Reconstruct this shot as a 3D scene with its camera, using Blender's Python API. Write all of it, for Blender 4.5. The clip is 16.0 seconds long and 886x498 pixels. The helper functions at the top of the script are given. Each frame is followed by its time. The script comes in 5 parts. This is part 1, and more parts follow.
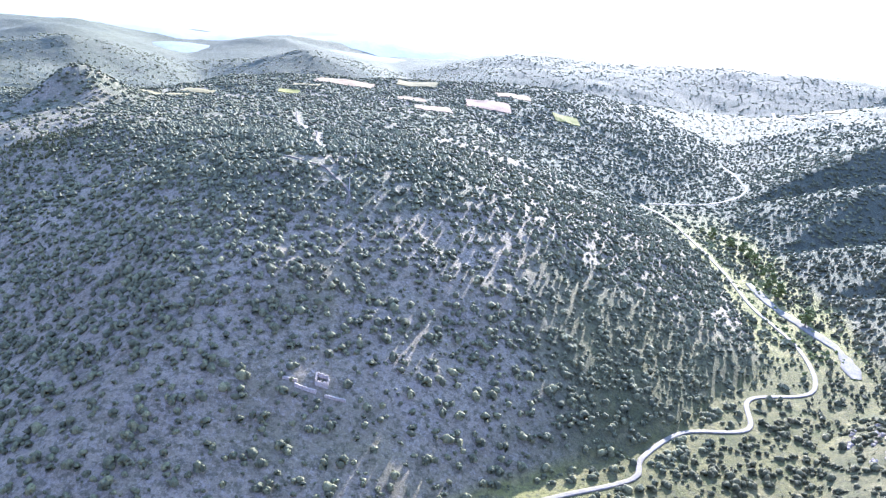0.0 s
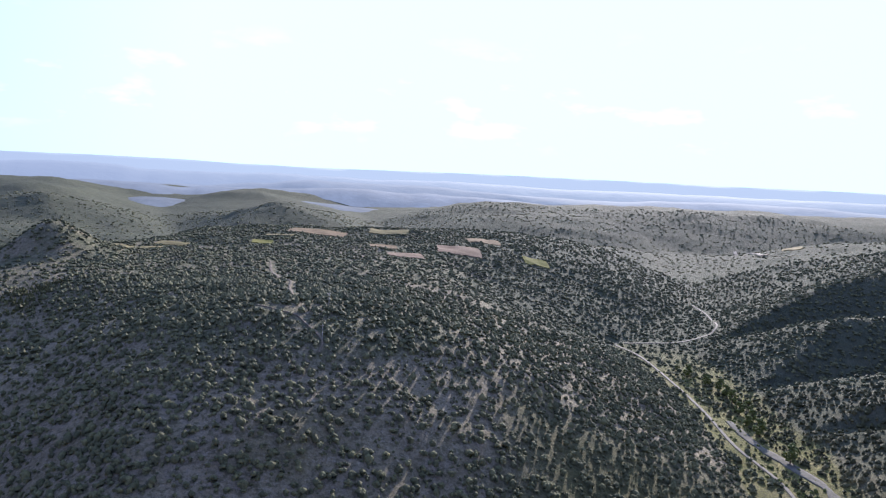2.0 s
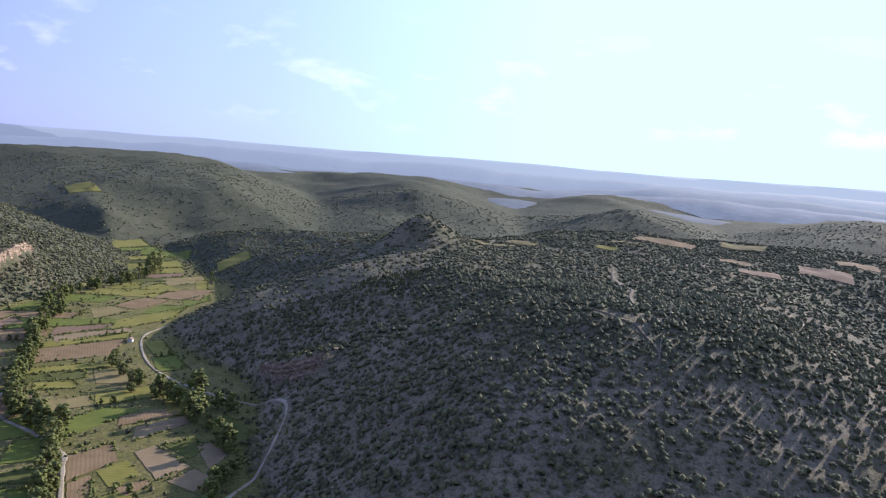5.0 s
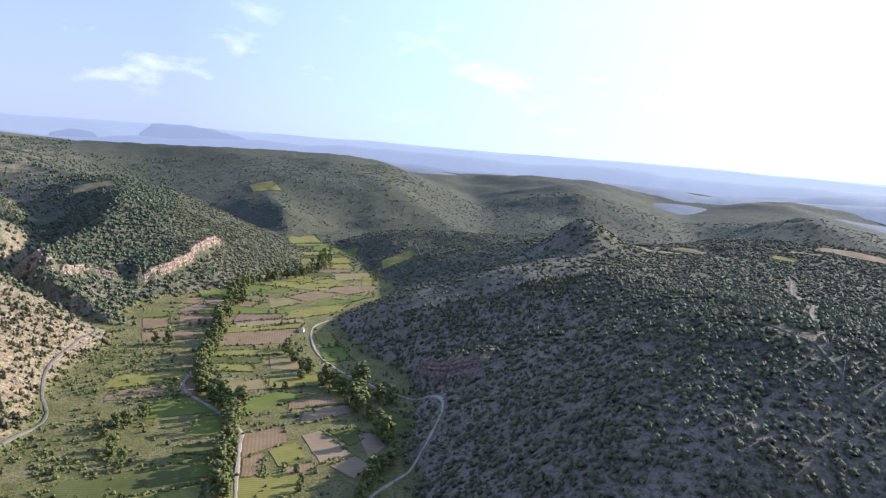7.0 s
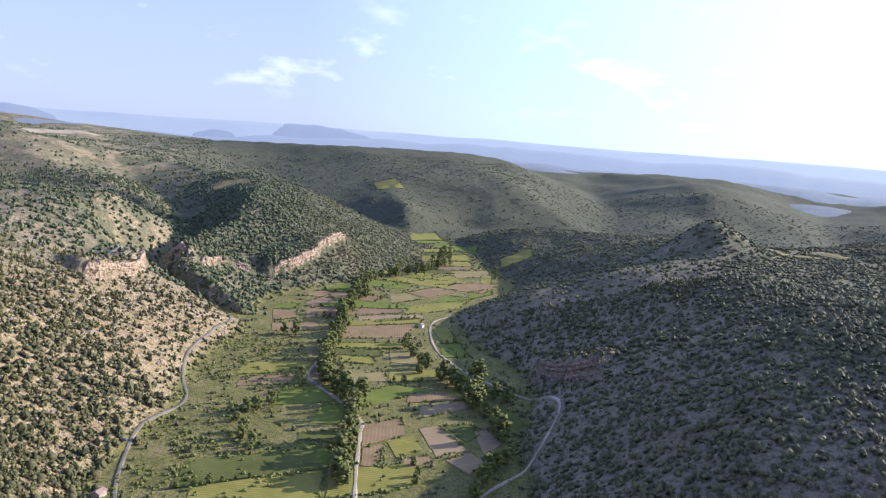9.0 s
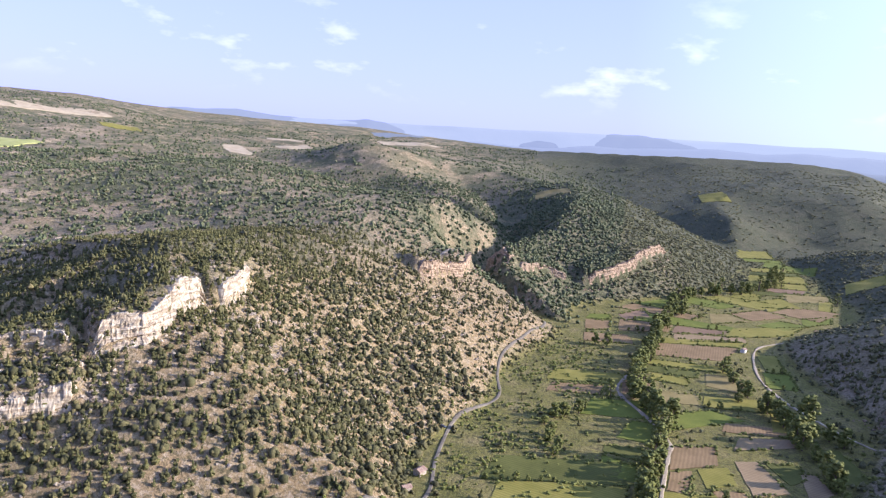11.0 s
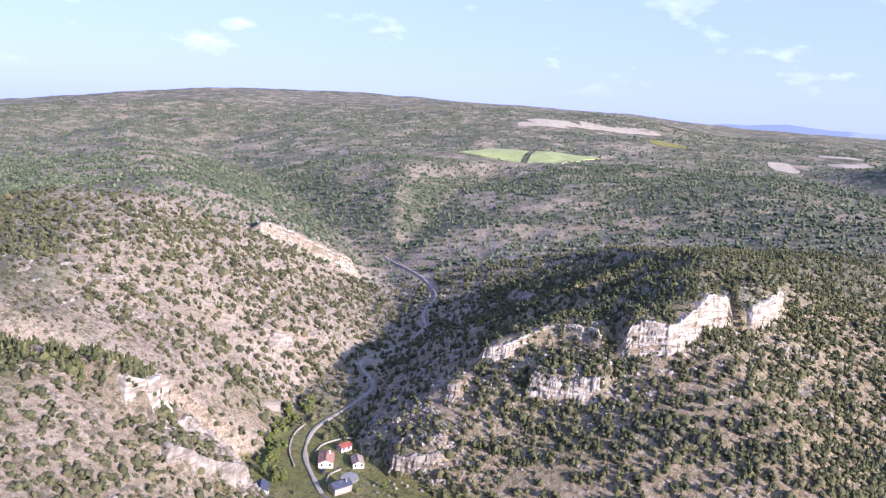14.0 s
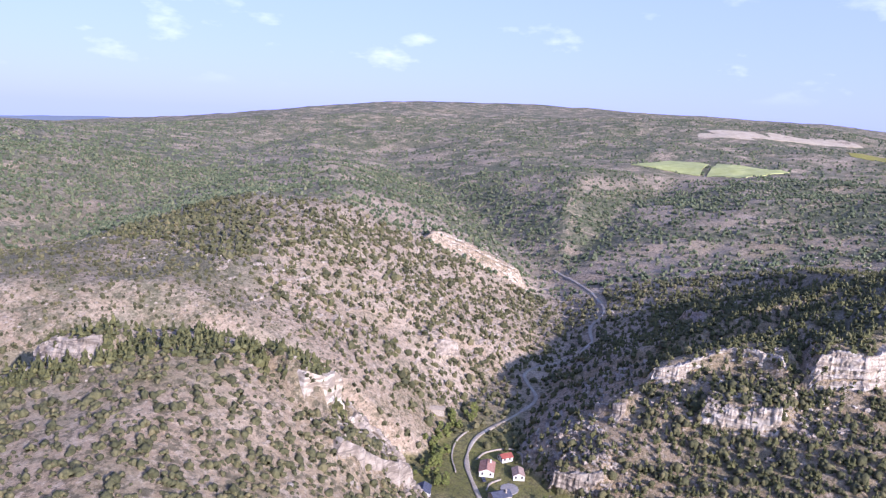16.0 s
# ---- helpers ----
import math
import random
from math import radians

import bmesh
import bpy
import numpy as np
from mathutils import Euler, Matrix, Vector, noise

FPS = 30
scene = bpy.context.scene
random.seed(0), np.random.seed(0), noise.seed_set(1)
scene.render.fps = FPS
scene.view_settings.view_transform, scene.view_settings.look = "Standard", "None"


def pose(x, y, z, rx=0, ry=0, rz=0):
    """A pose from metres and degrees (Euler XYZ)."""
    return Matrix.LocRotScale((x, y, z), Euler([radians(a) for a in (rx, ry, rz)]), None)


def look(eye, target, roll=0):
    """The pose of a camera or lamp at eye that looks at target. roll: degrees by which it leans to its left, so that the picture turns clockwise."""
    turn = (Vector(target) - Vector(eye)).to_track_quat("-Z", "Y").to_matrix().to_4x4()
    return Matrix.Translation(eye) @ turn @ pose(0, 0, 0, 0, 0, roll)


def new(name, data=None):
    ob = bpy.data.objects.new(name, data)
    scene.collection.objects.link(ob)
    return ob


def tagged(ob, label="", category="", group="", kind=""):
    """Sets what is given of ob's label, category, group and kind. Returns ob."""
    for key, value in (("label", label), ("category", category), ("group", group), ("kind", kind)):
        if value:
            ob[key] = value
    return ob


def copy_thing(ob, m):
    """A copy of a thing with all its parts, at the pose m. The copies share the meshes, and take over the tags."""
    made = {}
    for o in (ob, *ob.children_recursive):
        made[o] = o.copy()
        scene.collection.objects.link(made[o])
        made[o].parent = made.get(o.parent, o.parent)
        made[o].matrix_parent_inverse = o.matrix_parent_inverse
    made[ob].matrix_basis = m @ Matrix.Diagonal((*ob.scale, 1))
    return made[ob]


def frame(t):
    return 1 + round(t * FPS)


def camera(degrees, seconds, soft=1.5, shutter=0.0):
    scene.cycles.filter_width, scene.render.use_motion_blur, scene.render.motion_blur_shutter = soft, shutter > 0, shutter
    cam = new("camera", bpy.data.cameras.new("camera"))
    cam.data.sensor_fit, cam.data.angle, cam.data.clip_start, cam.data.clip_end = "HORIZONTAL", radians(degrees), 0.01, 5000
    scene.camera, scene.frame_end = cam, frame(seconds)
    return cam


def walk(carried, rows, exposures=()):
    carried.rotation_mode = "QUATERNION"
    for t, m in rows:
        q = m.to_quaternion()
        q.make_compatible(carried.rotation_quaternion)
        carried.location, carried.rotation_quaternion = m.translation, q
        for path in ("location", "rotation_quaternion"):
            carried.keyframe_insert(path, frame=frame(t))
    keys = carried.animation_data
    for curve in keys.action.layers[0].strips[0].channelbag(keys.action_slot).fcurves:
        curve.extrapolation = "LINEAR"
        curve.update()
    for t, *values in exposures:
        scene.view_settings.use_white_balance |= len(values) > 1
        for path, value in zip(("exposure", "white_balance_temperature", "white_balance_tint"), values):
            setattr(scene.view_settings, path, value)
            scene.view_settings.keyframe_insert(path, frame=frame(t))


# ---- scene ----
# The camera hovers over a river bend and turns where it is: seconds, yaw, pitch, roll.
EYE = (0.0, 0.0, 180.0)
PATH = [
    (0, -0.21, -16.68, 3.92), (0.5, -0.14, -12.18, 2.95), (1, -0.05, -6.38, 2.69), (1.5, -0.00, -5.46, 2.18), (2, -1.65, -5.38, 2.60),
    (2.5, -2.60, -5.32, 3.00), (3, 1.11, -5.44, 3.36), (3.5, 6.55, -5.70, 3.69), (4, 12.38, -5.96, 3.98), (4.5, 17.81, -6.22, 4.23),
    (5, 24.71, -6.48, 4.44), (5.2, 27.64, -6.55, 4.47), (7.3, 37.26, -7.36, 4.85), (7.5, 37.40, -7.44, 4.89), (8, 38.95, -7.62, 4.86),
    (8.2, 40.12, -7.72, 4.82), (10.3, 60.99, -8.76, 4.34), (10.5, 63.64, -8.86, 4.29), (11, 70.88, -9.19, 4.11), (11.5, 79.07, -9.51, 3.92),
    (12, 86.92, -9.81, 3.71), (12.5, 94.44, -10.07, 3.51), (13, 102.36, -10.27, 3.31), (13.5, 108.26, -10.39, 3.12), (14, 111.18, -10.42, 2.95),
    (14.5, 114.32, -10.37, 2.80), (15, 119.95, -10.27, 2.68), (15.5, 122.70, -10.17, 2.61), (16, 124.43, -10.15, 2.58),
]
cam = camera(62.0, 16.0, soft=1.25)
walk(cam, [(t, pose(*EYE, 90 + p, 0, y) @ pose(0, 0, 0, 0, 0, r)) for t, y, p, r in PATH],
     exposures=[(0.0, 2.45, 5200, 23), (0.5, 2.25, 5200, 24), (1.0, 1.85, 5500, 24), (1.5, 1.2, 5750, 24), (2.0, 0.68, 5700, 23), (3.0, 0.52, 5850, 24), (5.0, 0.5, 5850, 24),
                (7.3, 0.85, 5700, 22), (10.3, 0.88, 5900, 24), (12.0, 1.02, 5700, 33), (14.0, 0.97, 5350, 34), (16.0, 0.78, 5300, 37)])

# ---- sky and sun ----
SUN_AZIMUTH, SUN_ELEVATION = 20.0, 20.0     # degrees to the right of +y, degrees up
world = bpy.data.worlds.new("sky")
scene.world = world
world.use_nodes = True
wn, wl = world.node_tree.nodes, world.node_tree.links
sky = wn.new("ShaderNodeTexSky")
sky.sky_type, sky.sun_disc = "NISHITA", False
sky.sun_elevation, sky.sun_rotation = radians(SUN_ELEVATION), radians(SUN_AZIMUTH)
sky.air_density, sky.dust_density, sky.ozone_density = 1.0, 0.5, 2.0
wn["Background"].inputs["Strength"].default_value = 0.108
coord = wn.new("ShaderNodeTexCoord")
split = wn.new("ShaderNodeSeparateXYZ")
wl.new(coord.outputs["Generated"], split.inputs[0])


def world_ramp(source, stops):
    r = wn.new("ShaderNodeValToRGB")
    while len(r.color_ramp.elements) < len(stops):
        r.color_ramp.elements.new(0.5)
    for el, (at, v) in zip(r.color_ramp.elements, stops):
        el.position, el.color = at, (v, v, v, 1)
    wl.new(source, r.inputs[0])
    return r.outputs[0]


def world_mix(fac, a, b, mode="MIX"):
    m = wn.new("ShaderNodeMix")
    m.data_type, m.blend_type = "RGBA", mode
    for sock, v in ((m.inputs[0], fac), (m.inputs[6], a), (m.inputs[7], b)):
        if isinstance(v, tuple):
            sock.default_value = (*v, 1)
        elif isinstance(v, float):
            sock.default_value = v
        else:
            wl.new(v, sock)
    return m.outputs[2]


# pale blue summer haze low over the horizon, and a few small fair-weather clouds
air = world_mix(world_ramp(split.outputs["Z"], [(0.0, 0.85), (0.12, 0.75), (0.4, 0.45), (0.95, 0.15)]), sky.outputs[0], (3.05, 3.7, 7.9))
facing = wn.new("ShaderNodeVectorMath")
facing.operation = "DOT_PRODUCT"
facing.inputs[1].default_value = (math.sin(radians(SUN_AZIMUTH - 5)), math.cos(radians(SUN_AZIMUTH - 5)), 0.1)
wl.new(coord.outputs["Generated"], facing.inputs[0])
air = world_mix(world_ramp(facing.outputs["Value"], [(0.3, 0.0), (0.6, 0.35), (0.85, 1.0)]), air, (5.5, 7.8, 8.5))
stretch = wn.new("ShaderNodeMapping")
stretch.inputs["Scale"].default_value = (9.0, 9.0, 24.0)
wl.new(coord.outputs["Generated"], stretch.inputs["Vector"])
puffs = wn.new("ShaderNodeTexNoise")
puffs.inputs["Scale"].default_value, puffs.inputs["Detail"].default_value, puffs.inputs["Roughness"].default_value = 1.0, 6, 0.55
wl.new(stretch.outputs[0], puffs.inputs["Vector"])
cover = world_mix(1.0, world_ramp(puffs.outputs["Fac"], [(0.57, 0.0), (0.74, 0.38)]),
                  world_ramp(split.outputs["Z"], [(0.03, 0.0), (0.07, 1.0), (0.13, 0.8), (0.2, 0.0)]), "MULTIPLY")
wl.new(world_mix(cover, air, (10.0, 10.4, 11.2)), wn["Background"].inputs["Color"])
sun = new("sun", bpy.data.lights.new("sun", "SUN"))
sun.data.energy, sun.data.angle, sun.data.color = 5.0, radians(0.5), (1.0, 0.91, 0.76)
a, e = radians(SUN_AZIMUTH), radians(SUN_ELEVATION)
sun.matrix_world = look((0, 0, 900), (-math.sin(a) * math.cos(e), -math.cos(a) * math.cos(e), 900 - math.sin(e)))


# ---- the lie of the land ----
def value_noise(x, y, seed):
    xi, yi = np.floor(x).astype(np.int64), np.floor(y).astype(np.int64)
    fx, fy = x - xi, y - yi
    fx, fy = fx * fx * (3 - 2 * fx), fy * fy * (3 - 2 * fy)

    def corner(i, j):
        n = (i * 374761393 + j * 668265263 + seed * 1274126177) & 0x7FFFFFFF
        n = ((n ^ (n >> 13)) * 1274126177) & 0x7FFFFFFF
        return ((n ^ (n >> 16)) & 0xFFFF) / 32767.5 - 1.0

    top = corner(xi, yi) * (1 - fx) + corner(xi + 1, yi) * fx
    low = corner(xi, yi + 1) * (1 - fx) + corner(xi + 1, yi + 1) * fx
    return top * (1 - fy) + low * fy


def fbm(x, y, size, octaves=4, seed=1):
    total, amp = np.zeros_like(x), 1.0
    for o in range(octaves):
        total += amp * value_noise(x / size + 17.3 * o, y / size - 9.1 * o, seed + o)
        size, amp = size * 0.5, amp * 0.5
    return total / 1.8


def step(lo, hi, v):
    s = np.clip((v - lo) / (hi - lo), 0, 1)
    return s * s * (3 - 2 * s)


# Valleys: rows of x, y, floor height, half width of the floor, width of the sides.
RIVER = [(1500, 1700, 30, 40, 420), (650, 1760, 24, 40, 400), (0, 1600, 18, 40, 380), (-480, 1440, 12, 40, 370), (-850, 1270, 8, 40, 350), (-1050, 1090, 6, 42, 300), (-1010, 925, 4, 45, 270),
         (-840, 815, 2, 55, 240), (-680, 660, 0, 84, 220), (-613, 460, 0, 96, 210), (-425, 335, 0, 118, 195),
         (-287, 205, 0, 105, 180), (-170, 130, 0, 60, 190), (-40, 160, 0, 40, 202), (50, 225, 0, 36, 202), (130, 292, 0, 30, 200),
         (222, 392, 0, 30, 230), (250, 500, 0, 30, 240), (262, 640, 1, 36, 250), (262, 790, 3, 42, 250),
         (320, 890, 6, 40, 260), (410, 1040, 10, 26, 290), (520, 1400, 18, 22, 340), (640, 1800, 22, 24, 400)]
SIDE_VALLEY = [(-230, 60, 0, 55, 170), (-268, -90, 0, 34, 150), (-300, -180, 0, 26, 140), (-385, -215, 3, 17, 160), (-520, -240, 8, 13, 195),
               (-700, -350, 18, 10, 215), (-900, -560, 36, 10, 190), (-1120, -800, 56, 10, 230), (-1500, -1250, 76, 10, 300)]
TRIBUTARY = [(-640, -318, 14, 8, 190), (-800, -350, 34, 6, 180), (-1000, -375, 58, 5, 150), (-1300, -400, 84, 5, 130)]
SOUTH_DALE = [(-290, -640, 40, 8, 190), (-520, -800, 58, 8, 220), (-900, -1100, 70, 10, 260), (-1500, -1700, 84, 10, 320)]
GORGE = [(-625, 335, 0, 18, 85), (-728, 292, 5, 9, 62), (-800, 318, 12, 8, 70), (-880, 410, 24, 8, 90), (-1060, 470, 48, 8, 130), (-1330, 500, 72, 8, 170)]
NOOK = [(-425, -205, 5, 6, 75), (-436, -150, 20, 4, 62), (-450, -105, 42, 4, 60), (-478, -70, 68, 4, 60)]
KNOB_DALE = [(-920, 430, 30, 6, 100), (-1120, 330, 58, 6, 130), (-1330, 230, 76, 6, 130), (-1700, 120, 92, 6, 160)]
RAVINE = [(-290, -212, 0, 8, 75), (-256, -248, 10, 5, 65), (-196, -292, 30, 4, 68), (-95, -348, 48, 4, 90), (60, -430, 70, 4, 120)]
EAST_A = [(275, 640, 2, 10, 150), (420, 655, 14, 8, 160), (640, 630, 45, 6, 200)]
EAST_B = [(330, 830, 4, 10, 170), (520, 830, 22, 8, 190), (760, 780, 55, 6, 230)]
EAST_C = [(270, 520, 1, 10, 120), (380, 500, 20, 6, 130), (540, 470, 50, 5, 160)]
FAR_DALE_A = [(-900, 1330, 10, 20, 260), (-1150, 1700, 28, 15, 280), (-1560, 2200, 44, 15, 330)]
FAR_DALE_B = [(-480, 1450, 14, 20, 280), (-640, 1900, 26, 15, 300), (-960, 2700, 48, 15, 380)]
FAR_DALE_C = [(0, 1610, 20, 20, 280), (-110, 2100, 30, 15, 320), (-260, 2900, 50, 15, 400)]
BACK_DALE = [(-1030, 900, 6, 20, 240), (-1400, 900, 30, 14, 280), (-1900, 1100, 60, 12, 330)]
VALLEYS = (RIVER, SIDE_VALLEY, TRIBUTARY, SOUTH_DALE, NOOK, GORGE, KNOB_DALE, RAVINE, EAST_A, EAST_B, EAST_C, FAR_DALE_A, FAR_DALE_B, FAR_DALE_C, BACK_DALE)
# Rises on the plateau: x, y, height, radius.
RISES = [(-401, 799, 38, 46), (-470, -520, 20, 190), (-640, -1500, 20, 420), (-1560, 330, 36, 150), (480, 980, 14, 200), (420, 560, -18, 160),
         (-2600, -700, 34, 620), (-165, -225, 10, 85), (-200, -188, 38, 52), (-2300, 1500, 34, 420), (-1500, 2500, 40, 500), (-1750, 1750, 30, 330), (-60, 440, 16, 170), (-790, -160, -34, 190), (-475, -40, 9, 70), (-545, 0, 8, 85), (-1100, -1350, -14, 420), (-1680, -440, 12, 190)]
# Height of the land's far rim, by direction.
RIM_AZIMUTH = [-180, -152, -144, -133, -127, -119, -107, -98, -90, -80, -70, -50, 0, 180]
RIM_HEIGHT = [60, 60, 112, 215, 262, 268, 236, 222, 168, 150, 130, 120, 130, 60]


def valley_rise(x, y, rows, plateau):
    parts = []
    for (ax, ay, *pa), (bx, by, *pb) in zip(rows, rows[1:]):
        dx, dy = bx - ax, by - ay
        s = np.clip(((x - ax) * dx + (y - ay) * dy) / (dx * dx + dy * dy), 0, 1)
        parts.append((np.hypot(x - ax - s * dx, y - ay - s * dy), s, pa, pb))
    least = np.min([p[0] for p in parts], axis=0)
    soft = 2 + 0.1 * least
    total, z, half, side = (np.zeros_like(x) for _ in range(4))
    for d, s, pa, pb in parts:
        w = np.exp((least - d) / soft)
        total += w
        z += w * (pa[0] + s * (pb[0] - pa[0]))
        half += w * (pa[1] + s * (pb[1] - pa[1]))
        side += w * (pa[2] + s * (pb[2] - pa[2]))
    best, z, half, side = least - soft * (np.log(total) - 0.35), z / total, half / total, side / total
    u = np.clip((best - half) / side, 0, 1)
    return z + np.maximum(plateau - z, 0) * (1 - (1 - u) ** 1.35), best - half


# Cliffs: height of the step, then its line in plan, uphill to the left of the way.
CLIFFS = [
    (10, (-170, -172), (-184, -172), (-198, -180)),
    (5, (-193, -171), (-208, -166), (-224, -165)),
    (5, (-163, -152), (-189, -150), (-216, -155)),
    (6, (-570, -37), (-600, -62), (-642, -98)),
    (12, (-434, 15), (-458, 27), (-486, 38)),
    (15, (-386, -50), (-389, -36), (-393, -21), (-406, -12), (-425, -3), (-443, 10)),
    (8, (-382, -128), (-381, -112), (-388, -99), (-396, -83), (-393, -64), (-387, -52)),
    (8, (-359, -90), (-359, -77), (-361, -63), (-363, -45)),
    (6, (-531, -153), (-518, -138), (-506, -126)),
    (5, (-360, -145), (-357, -135), (-355, -124)),
    (6, (-314, -146), (-314, -131), (-318, -116)),
    (13, (-572, -415), (-584, -398), (-598, -369), (-611, -344), (-623, -326)),
    (7, (-388, -270), (-400, -268), (-412, -264)),
    (7, (-121, -256), (-123, -232), (-130, -219)),
    (13, (-737, 424), (-743, 458), (-776, 519), (-846, 620)),
    (8, (-728, 340), (-745, 383), (-738, 414)),
    (11, (-792, 328), (-760, 328), (-730, 334)),
    (12, (-610, 185), (-622, 211), (-643, 245), (-690, 272)),
    (11, (-364, 453), (-318, 438), (-283, 433)),
]


def cliff_steps(x, y):
    lift = np.zeros_like(x)
    for tall, *line in CLIFFS:
        xs, ys = [p[0] for p in line], [p[1] for p in line]
        m = (x > min(xs) - 60) & (x < max(xs) + 60) & (y > min(ys) - 60) & (y < max(ys) + 60)
        if not m.any():
            continue
        px, py = x[m], y[m]
        best, signed, along = np.full_like(px, 1e9), np.zeros_like(px), np.zeros_like(px)
        n = len(line) - 1
        for i, ((ax, ay), (bx, by)) in enumerate(zip(line, line[1:])):
            dx, dy = bx - ax, by - ay
            ln = math.hypot(dx, dy)
            s = np.clip(((px - ax) * dx + (py - ay) * dy) / (ln * ln), 0, 1)
            d = np.hypot(px - ax - s * dx, py - ay - s * dy)
            side = np.where(dx * (py - ay) - dy * (px - ax) >= 0, 1, -1)
            near = d < best
            best, signed, along = np.where(near, d, best), np.where(near, d * side, signed), np.where(near, (i + s) / n, along)
        ends = step(0, 0.12, along) * step(1, 0.88, along)
        lift[m] = np.maximum(lift[m], tall * ends * step(-1.5, 1.5, signed) * (1 - step(6, 10 + 2.4 * tall, signed)))
    return lift


def height(x, y):
    x, y = np.asarray(x, float), np.asarray(y, float)
    d = np.hypot(x, y)
    az = np.arctan2(x, y)
    rim = np.interp(np.degrees(az), RIM_AZIMUTH, RIM_HEIGHT) + 12 * fbm(x, y, 900, 4, 31)
    plateau = 84 + 12 * step(450, 1500, d) + (rim - 96) * step(1300, 4500, d) ** 1.2 + 7 * fbm(x, y, 420, 4, 3) * step(200, 700, d)
    plateau = plateau + 20 * (0.4 - np.abs(fbm(x, y, 330, 3, 47))) * step(760, 1150, d)
    hollow = step(-1.36, -1.0, az) * step(1500, 2250, d)
    plateau = plateau * (1 - hollow) + 84 * hollow
    basin = step(-0.82, -0.66, az) * step(-0.27, -0.38, az) * step(950, 1130, d)
    plateau = plateau * (1 - basin) + 66 * basin
    plateau = plateau + (34 + 40 * step(-1.2, -0.95, az)) * (0.45 - np.abs(fbm(x, y, 800, 4, 41))) * step(1100, 2000, d) * step(4700, 3300, d)
    for rx, ry, up, r in RISES:
        plateau = plateau + up * np.exp(-((x - rx) ** 2 + (y - ry) ** 2) / (r * r))
    wx, wy = x + 13 * fbm(x, y, 130, 3, 7), y + 13 * fbm(x, y, 130, 3, 11)
    land, off = plateau.copy(), np.full_like(x, 1e9)
    for rows in VALLEYS:
        v, o = valley_rise(wx, wy, rows, plateau)
        land, off = np.minimum(land, v), np.minimum(off, o)
    slope = step(2, 60, off)
    gully = np.abs(fbm(x, y, 90, 3, 19))
    land = land - 7 * (0.35 - gully) * slope * step(4600, 2500, d)
    return land + slope * (1.6 * fbm(x, y, 26, 3, 23)) + 0.5 * fbm(x, y, 60, 2, 29) + cliff_steps(x, y)


def bare_ground(x, y):
    """Stony openings in the woods of the plateau."""
    return step(0.12, 0.34, fbm(x, y, 95, 4, 303)) * step(560, 700, np.hypot(x, y)) * step(-1.0, -1.2, np.arctan2(x, y))


def floor_distance(x, y):
    """How far a place lies outside the flat valley floors."""
    x, y = np.asarray(x, float), np.asarray(y, float)
    wx, wy = x + 13 * fbm(x, y, 130, 3, 7), y + 13 * fbm(x, y, 130, 3, 11)
    return np.min([valley_rise(wx, wy, rows, np.full_like(x, 90.0))[1] for rows in VALLEYS], axis=0)


# ---- materials ----
def material(name, rough=0.9, spec=0.3):
    m = bpy.data.materials.new(name)
    m.use_nodes = True
    n, l = m.node_tree.nodes, m.node_tree.links
    b = n["Principled BSDF"]
    b.inputs["Roughness"].default_value, b.inputs["Specular IOR Level"].default_value = rough, spec
    return m, n, l, b


def ramp(n, l, source, stops):
    r = n.new("ShaderNodeValToRGB")
    while len(r.color_ramp.elements) < len(stops):
        r.color_ramp.elements.new(0.5)
    for el, (at, c) in zip(r.color_ramp.elements, stops):
        el.position, el.color = at, (*c, 1)
    l.new(source, r.inputs[0])
    return r.outputs[0]


def noise_node(n, l, size, detail=4, rough=0.6):
    t = n.new("ShaderNodeNewGeometry")
    o = n.new("ShaderNodeTexNoise")
    o.inputs["Scale"].default_value, o.inputs["Detail"].default_value, o.inputs["Roughness"].default_value = 1.0 / size, detail, rough
    l.new(t.outputs["Position"], o.inputs["Vector"])
    return o.outputs["Fac"]


def mix(n, l, fac, a, b, mode="MIX"):
    m = n.new("ShaderNodeMix")
    m.data_type, m.blend_type = "RGBA", mode
    for sock, v in ((m.inputs[0], fac), (m.inputs[6], a), (m.inputs[7], b)):
        if isinstance(v, (int, float)):
            sock.default_value = v
        elif isinstance(v, tuple):
            sock.default_value = (*v, 1)
        else:
            l.new(v, sock)
    return m.outputs[2]


def bump(n, l, b, fac, strength, dist):
    u = n.new("ShaderNodeBump")
    u.inputs["Strength"].default_value, u.inputs["Distance"].default_value = strength, dist
    l.new(fac, u.inputs["Height"])
    l.new(u.outputs[0], b.inputs["Normal"])


